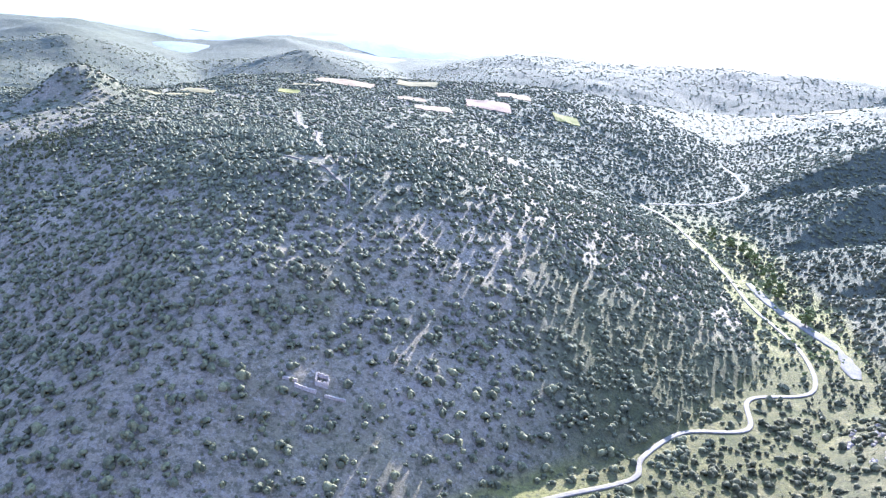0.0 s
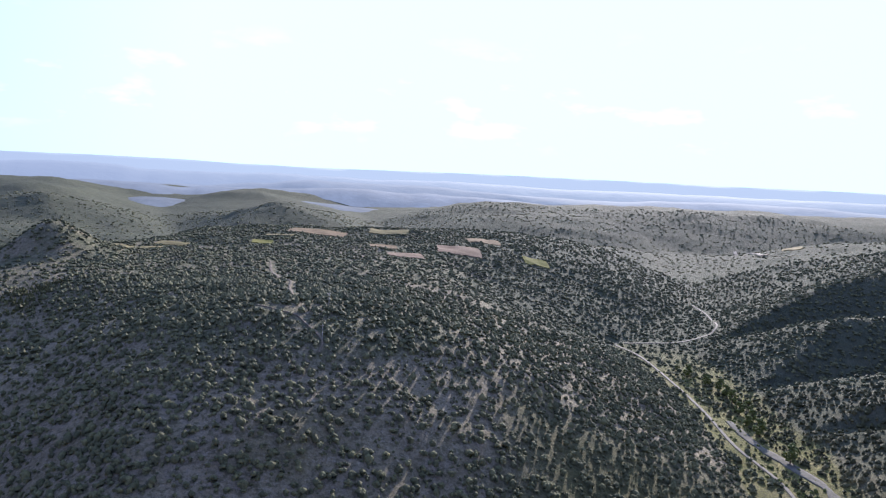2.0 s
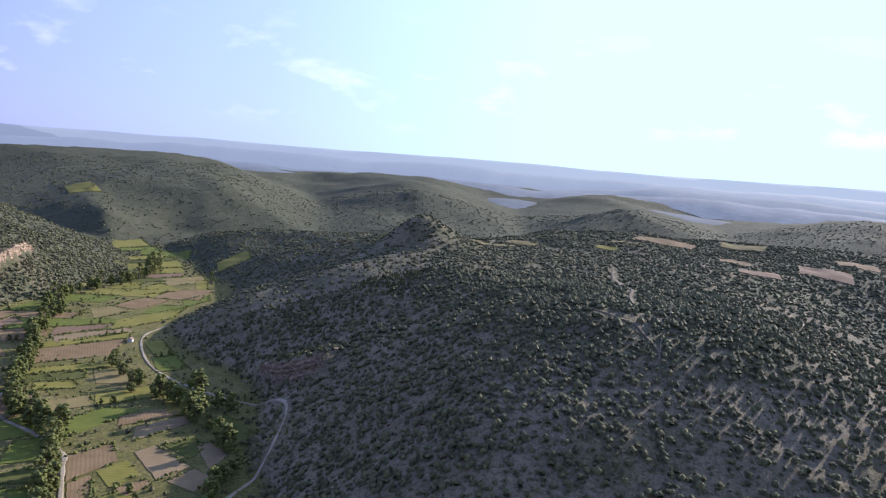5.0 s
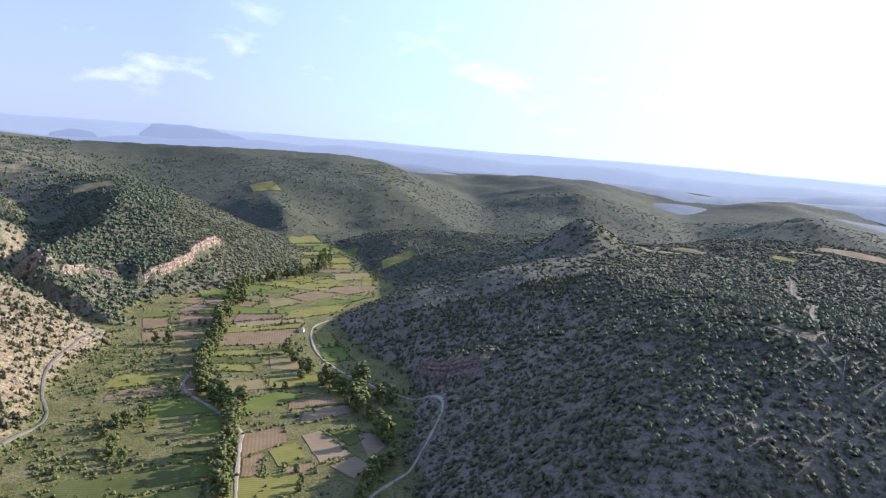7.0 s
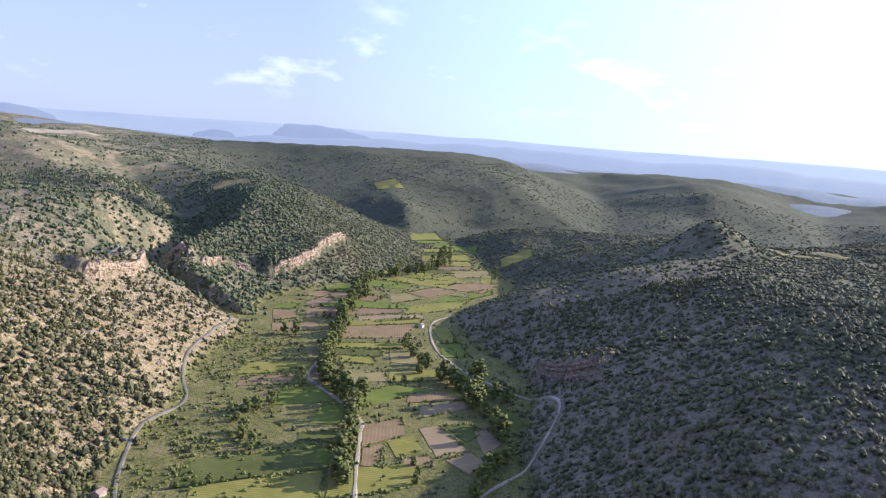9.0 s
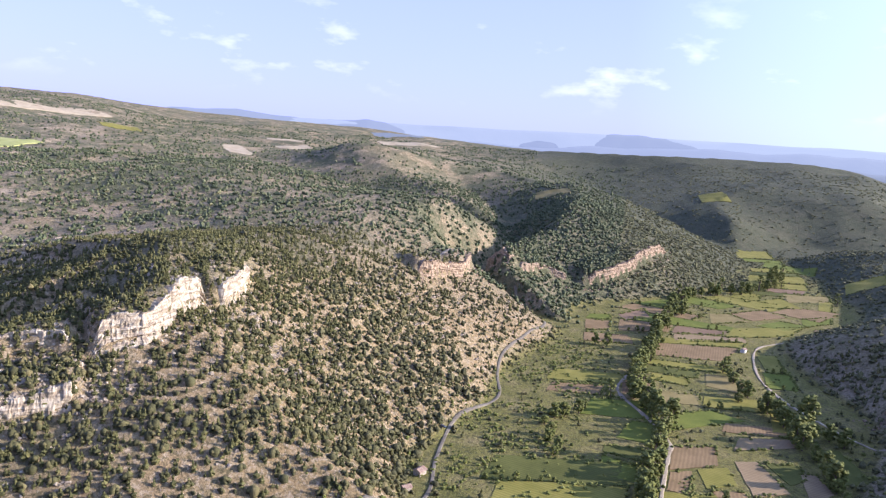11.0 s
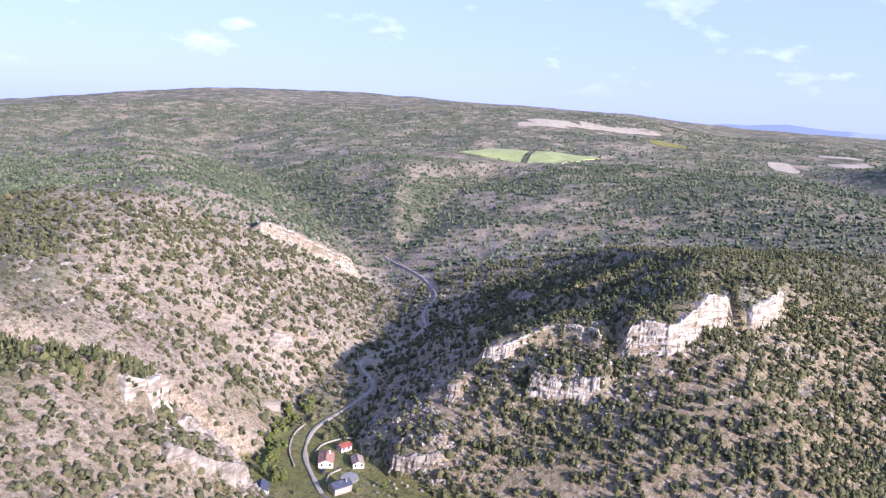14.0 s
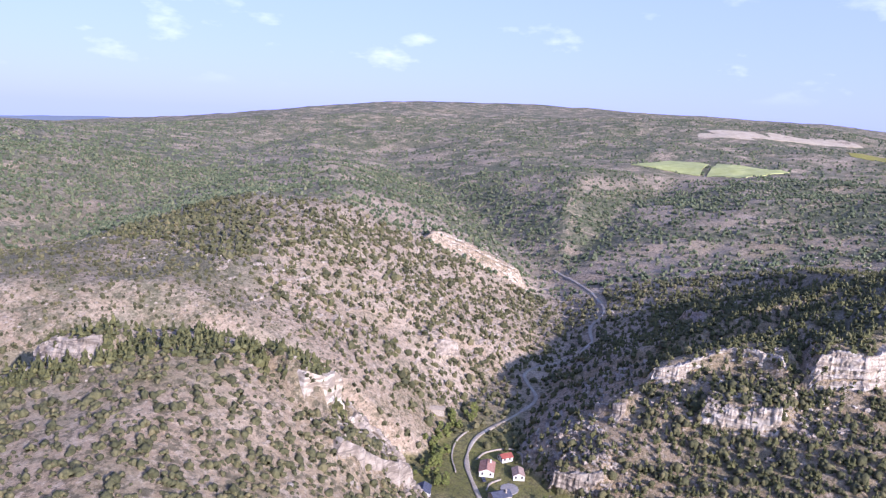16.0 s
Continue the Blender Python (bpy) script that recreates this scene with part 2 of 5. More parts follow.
def ground_material():
    """Stony soil: grey on the shaded hill, ochre on the sunny side, green on the valley floors."""
    m, n, l, b = material("dry_hillside", 0.95, 0.15)
    geo = n.new("ShaderNodeNewGeometry")
    split = n.new("ShaderNodeSeparateXYZ")
    l.new(geo.outputs["Position"], split.inputs[0])
    ochre = ramp(n, l, noise_node(n, l, 60, 6, 0.65), [(0.3, (0.27, 0.185, 0.09)), (0.5, (0.36, 0.262, 0.13)), (0.7, (0.45, 0.35, 0.19))])
    grey = ramp(n, l, noise_node(n, l, 60, 6, 0.65), [(0.3, (0.215, 0.178, 0.108)), (0.5, (0.275, 0.23, 0.145)), (0.7, (0.34, 0.288, 0.19))])
    beige = ramp(n, l, noise_node(n, l, 45, 6, 0.65), [(0.3, (0.345, 0.25, 0.152)), (0.5, (0.445, 0.335, 0.215)), (0.7, (0.53, 0.42, 0.288))])
    south = n.new("ShaderNodeAttribute")
    south.attribute_name = "beige_soil"
    zone = n.new("ShaderNodeAttribute")
    zone.attribute_name = "grey_soil"
    c = mix(n, l, zone.outputs["Fac"], mix(n, l, south.outputs["Fac"], ochre, beige), grey)
    stone = ramp(n, l, noise_node(n, l, 2.6, 9, 0.82), [(0.52, (0, 0, 0)), (0.545, (1, 1, 1))])
    pale = mix(n, l, zone.outputs["Fac"], (0.57, 0.465, 0.335), (0.33, 0.285, 0.215))
    c = mix(n, l, stone, c, mix(n, l, 0.65, c, pale))
    ledge = ramp(n, l, noise_node(n, l, 28, 8, 0.8), [(0.6, (0, 0, 0)), (0.64, (0.8, 0.8, 0.8))])
    c = mix(n, l, ledge, c, mix(n, l, 0.55, c, pale))
    grass = ramp(n, l, noise_node(n, l, 40, 6, 0.7), [(0.5, (0, 0, 0)), (0.7, (0.6, 0.6, 0.6))])
    c = mix(n, l, grass, c, (0.19, 0.17, 0.075))
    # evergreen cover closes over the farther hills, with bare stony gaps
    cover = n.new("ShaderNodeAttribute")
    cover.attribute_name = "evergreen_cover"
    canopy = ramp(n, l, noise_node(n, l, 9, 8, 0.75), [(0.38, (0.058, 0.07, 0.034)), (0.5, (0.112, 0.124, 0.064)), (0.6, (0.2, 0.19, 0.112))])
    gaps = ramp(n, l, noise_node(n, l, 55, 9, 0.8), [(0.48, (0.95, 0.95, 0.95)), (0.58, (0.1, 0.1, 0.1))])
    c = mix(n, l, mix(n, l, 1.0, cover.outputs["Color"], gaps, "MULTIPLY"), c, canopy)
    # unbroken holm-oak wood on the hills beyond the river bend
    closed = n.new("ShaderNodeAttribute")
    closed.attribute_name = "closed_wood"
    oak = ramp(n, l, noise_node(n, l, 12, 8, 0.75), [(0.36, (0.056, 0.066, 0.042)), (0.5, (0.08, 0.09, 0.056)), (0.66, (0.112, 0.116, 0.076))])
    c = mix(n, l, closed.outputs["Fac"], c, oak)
    low = n.new("ShaderNodeMapRange")
    low.inputs[1].default_value, low.inputs[2].default_value = 4.0, 1.2
    l.new(split.outputs["Z"], low.inputs[0])
    meadow = ramp(n, l, noise_node(n, l, 22, 6, 0.65), [(0.3, (0.15, 0.15, 0.042)), (0.5, (0.215, 0.2, 0.062)), (0.7, (0.3, 0.25, 0.11))])
    c = mix(n, l, low.outputs[0], c, meadow)
    bank = n.new("ShaderNodeAttribute")
    bank.attribute_name = "scrubby_bank"
    olive = ramp(n, l, noise_node(n, l, 14, 7, 0.75), [(0.38, (0.07, 0.075, 0.026)), (0.52, (0.125, 0.115, 0.042)), (0.66, (0.2, 0.17, 0.075))])
    c = mix(n, l, bank.outputs["Fac"], c, olive)
    scrub = ramp(n, l, noise_node(n, l, 3, 5, 0.75), [(0.5, (0, 0, 0)), (0.58, (0.7, 0.7, 0.7))])
    c = mix(n, l, scrub, c, (0.10, 0.095, 0.05))
    fine = ramp(n, l, noise_node(n, l, 1.4, 7, 0.85), [(0.32, (0.5, 0.5, 0.5)), (0.68, (1.4, 1.4, 1.4))])
    c = mix(n, l, 1.0, c, fine, "MULTIPLY")
    l.new(c, b.inputs["Base Color"])
    bump(n, l, b, noise_node(n, l, 2.5, 8, 0.8), 1.0, 1.6)
    return m


GROUND = ground_material()


# ---- the ground: one sheet out to the horizon ----
def mesh_from(name, verts, faces, mat, smooth=False):
    me = bpy.data.meshes.new(name)
    verts, faces = np.asarray(verts, np.float32), np.asarray(faces, np.int32)
    me.vertices.add(len(verts))
    me.vertices.foreach_set("co", verts.ravel())
    k = faces.shape[1]
    me.loops.add(faces.size)
    me.loops.foreach_set("vertex_index", faces.ravel())
    me.polygons.add(len(faces))
    me.polygons.foreach_set("loop_start", np.arange(0, faces.size, k, dtype=np.int32))
    me.polygons.foreach_set("use_smooth", np.full(len(faces), smooth))
    me.update(calc_edges=True)
    me.materials.append(mat)
    return me


def build_ground():
    az = np.radians(np.concatenate([np.arange(-168, 48, 0.4), np.arange(48, 192, 3.0)]))
    rad = np.concatenate([[0.0, 15.0], np.geomspace(30, 250, 60), np.arange(252, 740, 2.3), np.geomspace(742, 4950, 170)])
    A, R = np.meshgrid(az, rad)
    x, y = R * np.sin(A), R * np.cos(A)
    v = np.stack([x, y, height(x, y)], -1).reshape(-1, 3)
    rows, cols = A.shape
    i, j = np.meshgrid(np.arange(rows - 1), np.arange(cols), indexing="ij")
    k = (j + 1) % cols
    faces = np.stack([i * cols + j, i * cols + k, (i + 1) * cols + k, (i + 1) * cols + j], -1).reshape(-1, 4)
    me = mesh_from("ground", v, faces[:, ::-1], GROUND, True)
    # the hill inside the river bend has grey soil, the sunny side opposite is ochre
    bank = np.interp(v[:, 0], [-1130, -840, -613, -425, -287, -170, -40, 50, 130, 222, 260, 290], [1150, 815, 460, 335, 205, 130, 160, 225, 292, 392, 620, 2500])
    brown = 0.08 * step(-270, -330, v[:, 0]) * step(-120, -70, v[:, 1]) * step(240, 180, v[:, 1])
    soil = me.attributes.new("grey_soil", "FLOAT", "POINT")
    soil.data.foreach_set("value", np.maximum(np.maximum(np.maximum(brown, step(-30, 70, v[:, 1] - bank)), np.maximum(step(150, 230, v[:, 0]) * step(330, 430, v[:, 1]), 0.9 * step(10, 70, v[:, 0]) * step(120, 180, v[:, 1]))), 0.85 * step(620, 800, np.hypot(v[:, 0], v[:, 1])) * step(-1.2, -1.08, np.arctan2(v[:, 0], v[:, 1]))).astype(np.float32))
    south = me.attributes.new("beige_soil", "FLOAT", "POINT")
    south.data.foreach_set("value", np.maximum(np.maximum(step(-110, -190, v[:, 1]), 0.6 * step(-520, -700, v[:, 0])), 0.35 * step(60, -60, v[:, 1])).astype(np.float32))
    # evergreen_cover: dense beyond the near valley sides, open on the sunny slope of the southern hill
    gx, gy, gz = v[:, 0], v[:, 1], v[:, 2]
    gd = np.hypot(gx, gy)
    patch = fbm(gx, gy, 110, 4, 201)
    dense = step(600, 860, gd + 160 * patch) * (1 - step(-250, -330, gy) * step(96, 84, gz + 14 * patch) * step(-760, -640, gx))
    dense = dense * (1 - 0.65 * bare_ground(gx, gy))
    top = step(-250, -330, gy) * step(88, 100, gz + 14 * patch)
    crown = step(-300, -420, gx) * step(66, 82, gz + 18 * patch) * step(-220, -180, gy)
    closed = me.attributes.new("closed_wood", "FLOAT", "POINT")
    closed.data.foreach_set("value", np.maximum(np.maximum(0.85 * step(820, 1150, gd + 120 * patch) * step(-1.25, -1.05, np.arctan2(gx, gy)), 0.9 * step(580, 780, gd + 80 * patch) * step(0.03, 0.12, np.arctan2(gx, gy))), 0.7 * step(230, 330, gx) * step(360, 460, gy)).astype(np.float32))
    thicket = me.attributes.new("scrubby_bank", "FLOAT", "POINT")
    thicket.data.foreach_set("value", (0.85 * step(30, 90, gx) * step(120, 180, gy) * step(460, 380, gy)).astype(np.float32))
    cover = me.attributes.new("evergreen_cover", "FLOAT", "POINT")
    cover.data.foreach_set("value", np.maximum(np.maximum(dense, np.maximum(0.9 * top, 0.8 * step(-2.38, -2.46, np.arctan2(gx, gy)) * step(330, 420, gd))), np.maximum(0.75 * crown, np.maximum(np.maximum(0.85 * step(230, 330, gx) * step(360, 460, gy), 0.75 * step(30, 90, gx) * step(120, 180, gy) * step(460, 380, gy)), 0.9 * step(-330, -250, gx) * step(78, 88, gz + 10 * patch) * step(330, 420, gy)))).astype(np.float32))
    return tagged(new("ground", me),
                  "dry limestone hills cut by green river valleys", "terrain", kind="structure")


build_ground()


# ---- the distance far behind the valley hills, its haze painted as a glow ----
def haze_glow_material(name, far_side, sun_side, mottle):
    m = bpy.data.materials.new(name)
    m.use_nodes = True
    n, l = m.node_tree.nodes, m.node_tree.links
    b = n["Principled BSDF"]
    b.inputs["Roughness"].default_value, b.inputs["Specular IOR Level"].default_value = 0.95, 0.1
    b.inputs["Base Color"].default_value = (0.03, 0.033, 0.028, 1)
    # air haze is painted as emission, paler towards the sun's direction
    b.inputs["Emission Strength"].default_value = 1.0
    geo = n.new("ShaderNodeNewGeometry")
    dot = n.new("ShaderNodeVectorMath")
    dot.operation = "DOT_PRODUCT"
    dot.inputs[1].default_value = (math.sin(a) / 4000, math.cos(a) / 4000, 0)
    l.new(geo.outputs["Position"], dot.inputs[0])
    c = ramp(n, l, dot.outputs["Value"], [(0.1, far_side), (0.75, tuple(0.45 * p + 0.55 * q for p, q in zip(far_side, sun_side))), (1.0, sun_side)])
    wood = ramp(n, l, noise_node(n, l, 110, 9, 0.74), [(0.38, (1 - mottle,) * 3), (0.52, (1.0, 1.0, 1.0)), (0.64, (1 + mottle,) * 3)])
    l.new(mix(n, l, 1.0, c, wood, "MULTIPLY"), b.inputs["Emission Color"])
    bump(n, l, b, noise_node(n, l, 60, 4, 0.6), 0.35, 10)
    return m


def far_ridge(r, rise, amp, west, east, mat, seed, width=260.0, size=700.0, sag=60.0):
    """A rounded range of hills along an arc; rise and amp: degrees seen from the valley's air."""
    az_ = np.radians(np.arange(west, east, 0.25))
    s = np.linspace(0, 1, len(az_))
    ends = np.sin(np.pi * s) ** 0.5
    cx, cy = r * np.sin(az_), r * np.cos(az_)
    hills = fbm(cx, cy, size, 5, seed) + 0.35 * (0.5 - np.abs(fbm(cx, cy, size * 0.6, 3, seed + 5)))
    flat = 1 - 0.6 * step(-22, 8, np.degrees(az_))
    crest = EYE[2] + r * np.tan(np.radians(rise + amp * hills * flat)) - (1 - ends) * sag
    rows = []
    for q in np.linspace(-1, 1, 11):
        rr = r + q * width + 40 * fbm(cx + 900 * q, cy, 300, 3, seed + 9)
        fall = crest - (crest + 40 - EYE[2] + 150) * abs(q) ** 1.6
        rows.append(np.stack([rr * np.sin(az_), rr * np.cos(az_), fall], -1))
    v = np.stack(rows, 1)
    n, m = v.shape[:2]
    i, j = np.meshgrid(np.arange(n - 1), np.arange(m - 1), indexing="ij")
    f = np.stack([i * m + j, i * m + j + 1, (i + 1) * m + j + 1, (i + 1) * m + j], -1).reshape(-1, 4)
    return tagged(new("backdrop", mesh_from("backdrop", v.reshape(-1, 3), f, mat, True)), "distant hills along the horizon, their blue haze painted as a glow", "distant hills", kind="structure")


# painted haze per range: glow colour away from the sun, then towards it
haze_tints = [((0.048, 0.055, 0.05), (0.08, 0.092, 0.096)), ((0.056, 0.065, 0.067), (0.10, 0.117, 0.13)), ((0.066, 0.079, 0.09), (0.128, 0.152, 0.176)),
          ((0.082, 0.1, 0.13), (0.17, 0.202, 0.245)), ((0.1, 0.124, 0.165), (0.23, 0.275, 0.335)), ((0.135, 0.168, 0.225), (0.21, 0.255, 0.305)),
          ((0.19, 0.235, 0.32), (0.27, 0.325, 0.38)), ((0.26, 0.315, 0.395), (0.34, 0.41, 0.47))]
HAZE_GLOW = [haze_glow_material("painted_haze_hills", f, s, m) for (f, s), m in zip(haze_tints, (0.42, 0.36, 0.3, 0.2, 0.13, 0.06, 0.0, 0.0))]
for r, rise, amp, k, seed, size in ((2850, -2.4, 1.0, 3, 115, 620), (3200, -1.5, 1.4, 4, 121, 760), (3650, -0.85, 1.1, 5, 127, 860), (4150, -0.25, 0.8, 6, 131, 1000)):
    far_ridge(r, rise, amp, -40 if k < 4 else -80, 60, HAZE_GLOW[k], seed, 0.11 * r, size)
far_ridge(4800, 0.55, 0.3, -84, 60, HAZE_GLOW[7], 141, 160, 1600)
far_ridge(4800, 0.2, 0.9, -92, -50, HAZE_GLOW[6], 151, 160, 900)
far_ridge(4850, -1.1, 0.5, -182, -134, HAZE_GLOW[5], 161, 120, 900)


# ---- helpers for things ----
def part(name, bm, mat, parent=None, label=""):
    """Links a bmesh as one mesh object, under a thing or a part where one is given."""
    me = bpy.data.meshes.new(name)
    bm.to_mesh(me)
    bm.free()
    me.materials.append(mat)
    ob = new(name, me)
    ob.parent = parent
    return tagged(ob, label)


def box(bm, x, y, z, sx, sy, sz):
    """A box with its base centre at x, y, z."""
    made = bmesh.ops.create_cube(bm, size=1.0)["verts"]
    for v in made:
        v.co = Vector((x + v.co.x * sx, y + v.co.y * sy, z + (v.co.z + 0.5) * sz))
    return made


def one(x, y):
    return float(height(np.array([x]), np.array([y]))[0])


def smooth_line(points, gap):
    """A rounded line through plan points, cut at even gaps."""
    p = np.array(points, float)
    p = np.vstack([2 * p[0] - p[1], p, 2 * p[-1] - p[-2]])
    out = []
    for a, b, c, d in zip(p, p[1:], p[2:], p[3:]):
        n = max(2, int(np.linalg.norm(c - b) / gap))
        for t in np.arange(n) / n:
            out.append(0.5 * (2 * b + (c - a) * t + (2 * a - 5 * b + 4 * c - d) * t * t + (3 * b - a - 3 * c + d) * t ** 3))
    out.append(p[-2])
    return np.array(out)


# Ground that is kept clear of scrub, in cells of 4 m.
CELL, HALF = 4.0, 2000.0
CLEAR = np.zeros((1000, 1000), bool)


def cell(x, y):
    return (np.clip(((np.asarray(x) + HALF) / CELL).astype(int), 0, 999), np.clip(((np.asarray(y) + HALF) / CELL).astype(int), 0, 999))


def clear_disc(x, y, r):
    g = np.arange(-r, r + 1, 2.0)
    gx, gy = np.meshgrid(g, g)
    m = gx * gx + gy * gy <= r * r
    i, j = cell(x + gx[m], y + gy[m])
    CLEAR[i, j] = True


def surface_material(name, dark, mid, light, size, fine, rough=0.9, relief=0.4):
    m, n, l, b = material(name, rough, 0.25)
    c = ramp(n, l, noise_node(n, l, size, 5, 0.6), [(0.32, dark), (0.5, mid), (0.68, light)])
    f = ramp(n, l, noise_node(n, l, fine, 5, 0.7), [(0.3, (0.6, 0.6, 0.6)), (0.7, (1.25, 1.25, 1.25))])
    l.new(mix(n, l, 1.0, c, f, "MULTIPLY"), b.inputs["Base Color"])
    bump(n, l, b, noise_node(n, l, fine, 5, 0.7), relief, fine * 0.5)
    return m


ROAD = surface_material("worn_pale_asphalt", (0.14, 0.122, 0.092), (0.18, 0.158, 0.12), (0.22, 0.195, 0.15), 14, 1.2, 0.85, 0.1)
DIRT = surface_material("pale_dirt_track", (0.31, 0.255, 0.18), (0.385, 0.325, 0.235), (0.45, 0.39, 0.29), 9, 1.0, 0.95, 0.3)
EARTH = surface_material("bare_earth_track", (0.13, 0.105, 0.07), (0.18, 0.145, 0.10), (0.24, 0.195, 0.135), 7, 1.0, 0.95, 0.3)
GRAVEL = surface_material("river_gravel", (0.12, 0.11, 0.085), (0.16, 0.147, 0.115), (0.20, 0.185, 0.15), 12, 1.0, 0.95, 0.3)


def limestone(name, pale, warm, stain):
    m, n, l, b = material(name, 0.92, 0.2)
    t = n.new("ShaderNodeNewGeometry")
    mp = n.new("ShaderNodeMapping")
    mp.inputs["Scale"].default_value = (0.3, 0.3, 0.4)
    l.new(t.outputs["Position"], mp.inputs["Vector"])
    streak = n.new("ShaderNodeTexNoise")
    streak.inputs["Scale"].default_value, streak.inputs["Detail"].default_value = 1.0, 6
    l.new(mp.outputs[0], streak.inputs["Vector"])
    c = ramp(n, l, streak.outputs["Fac"], [(0.3, stain), (0.48, warm), (0.6, pale)])
    mp2 = n.new("ShaderNodeMapping")
    mp2.inputs["Scale"].default_value = (0.06, 0.06, 0.9)
    l.new(t.outputs["Position"], mp2.inputs["Vector"])
    bed = n.new("ShaderNodeTexNoise")
    bed.inputs["Scale"].default_value, bed.inputs["Detail"].default_value = 1.0, 5
    l.new(mp2.outputs[0], bed.inputs["Vector"])
    c = mix(n, l, ramp(n, l, bed.outputs["Fac"], [(0.40, (0.8, 0.8, 0.8)), (0.48, (0, 0, 0))]), c, stain)
    l.new(c, b.inputs["Base Color"])
    bump(n, l, b, noise_node(n, l, 2.0, 7, 0.75), 0.9, 1.2)
    return m


WHITE_ROCK = limestone("white_limestone", (0.60, 0.525, 0.40), (0.50, 0.42, 0.30), (0.28, 0.225, 0.16))
GREY_ROCK = limestone("grey_limestone", (0.44, 0.375, 0.285), (0.35, 0.29, 0.215), (0.19, 0.155, 0.115))
TAN_ROCK = limestone("tan_limestone", (0.47, 0.36, 0.245), (0.38, 0.28, 0.185), (0.22, 0.165, 0.115))
RED_ROCK = limestone("reddish_rock", (0.34, 0.262, 0.185), (0.275, 0.2, 0.135), (0.16, 0.12, 0.09))


# ---- roads and tracks ----
def ribbon(name, points, width, mat, label, category, clear=None):
    line = smooth_line(points, 4.0)
    t = np.gradient(line, axis=0)
    t /= np.linalg.norm(t, axis=1, keepdims=True)
    nrm = np.stack([-t[:, 1], t[:, 0]], 1)
    wob = 1 + (0.1 if mat is ROAD else 0.9) * fbm(line[:, 0], line[:, 1], 14, 3, 51)
    offs = (-0.5, -0.5, -0.25, 0.0, 0.25, 0.5, 0.5)
    rows = []
    for k, o in enumerate(offs):
        p = line + nrm * (o * width * wob)[:, None]
        z = height(p[:, 0], p[:, 1]) + 0.45 - 0.1 * abs(o)
        rows.append(np.c_[p, z - (1.2 if k in (0, 6) else 0)])
    mid = np.max([r[:, 2] for r in rows[1:6]], axis=0)
    for r in rows[1:6]:
        r[:, 2] = 0.5 * r[:, 2] + 0.5 * mid
    v = np.stack(rows, 1)
    n, m = len(line), len(offs)
    i, j = np.meshgrid(np.arange(n - 1), np.arange(m - 1), indexing="ij")
    f = np.stack([i * m + j, (i + 1) * m + j, (i + 1) * m + j + 1, i * m + j + 1], -1).reshape(-1, 4)
    for x, y in line:
        clear_disc(x, y, clear or width * 0.5 + 2)
    return tagged(new(name, mesh_from(name, v.reshape(-1, 3), f[:, ::-1], mat, True)), label, category, kind="structure")


EAST_ROAD = [(-20, 228), (20, 243), (55, 260), (89, 276), (97, 293), (123, 318), (157, 325), (171, 358), (212, 373), (230, 432), (229, 506), (236, 580),
             (238, 660), (236, 760), (223, 815), (255, 825), (296, 831), (338, 861), (377, 911), (399, 1003), (404, 1073)]
WEST_ROAD = [(-150, 205), (-200, 228), (-238, 265), (-250, 323), (-276, 378), (-306, 408), (-354, 408), (-417, 418), (-469, 444), (-528, 496), (-545, 545)]
SOUTH_ROAD = [(-281, -164), (-262, -118), (-256, -60), (-270, 10), (-300, 72), (-320, 110), (-366, 132), (-412, 160), (-446, 202), (-489, 220), (-530, 243),
              (-574, 285), (-610, 318), (-700, 326)]
GORGE_ROAD = [(-281, -164), (-296, -179), (-307, -189), (-320, -197), (-338, -203), (-356, -203), (-386, -200), (-410, -203), (-440, -228), (-466, -226), (-486, -212), (-512, -210), (-546, -226), (-582, -230),
              (-640, -268), (-720, -345)]
ribbon("road", EAST_ROAD, 2.6, ROAD, "narrow pale road winding along the river", "road")
ribbon("road", WEST_ROAD, 1.9, DIRT, "pale lane round the foot of the wooded hill", "road")
ribbon("road", SOUTH_ROAD, 2.1, ROAD, "pale asphalt road along the sunny valley side", "road")
ribbon("road", GORGE_ROAD, 2.3, DIRT, "pale gravel lane climbing into the side valley", "road")
ribbon("track", [(-262, 205), (-304, 237), (-342, 268), (-360, 281), (-400, 290), (-433, 294), (-453, 302), (-470, 319), (-501, 354), (-539, 394)], 2.4, DIRT, "dirt farm track beside the hedgerow", "track")
ribbon("track", [(-158, 772), (-145, 715), (-130, 671), (-108, 610), (-99, 558), (-84, 490)], 2.2, EARTH, "bare dirt track over the hilltop", "track")
ribbon("track", [(-99, 446), (-84, 440), (-73, 436), (-65, 425), (-54, 410), (-54, 398)], 1.4, EARTH, "bare dirt track down the brow", "track")
ribbon("track", [(-640, 196), (-668, 232), (-712, 268), (-735, 300)], 3.0, DIRT, "pale track above the gorge cliff", "track")
ribbon("track", [(783, 1823), (735, 1640), (686, 1448)], 9.0, DIRT, "pale far track on the plain", "track")
ribbon("gravel_bar", [(246, 392), (256, 432), (252, 470), (246, 510), (247, 560)], 8.0, GRAVEL, "bare gravel bar beside the river", "gravel bar")


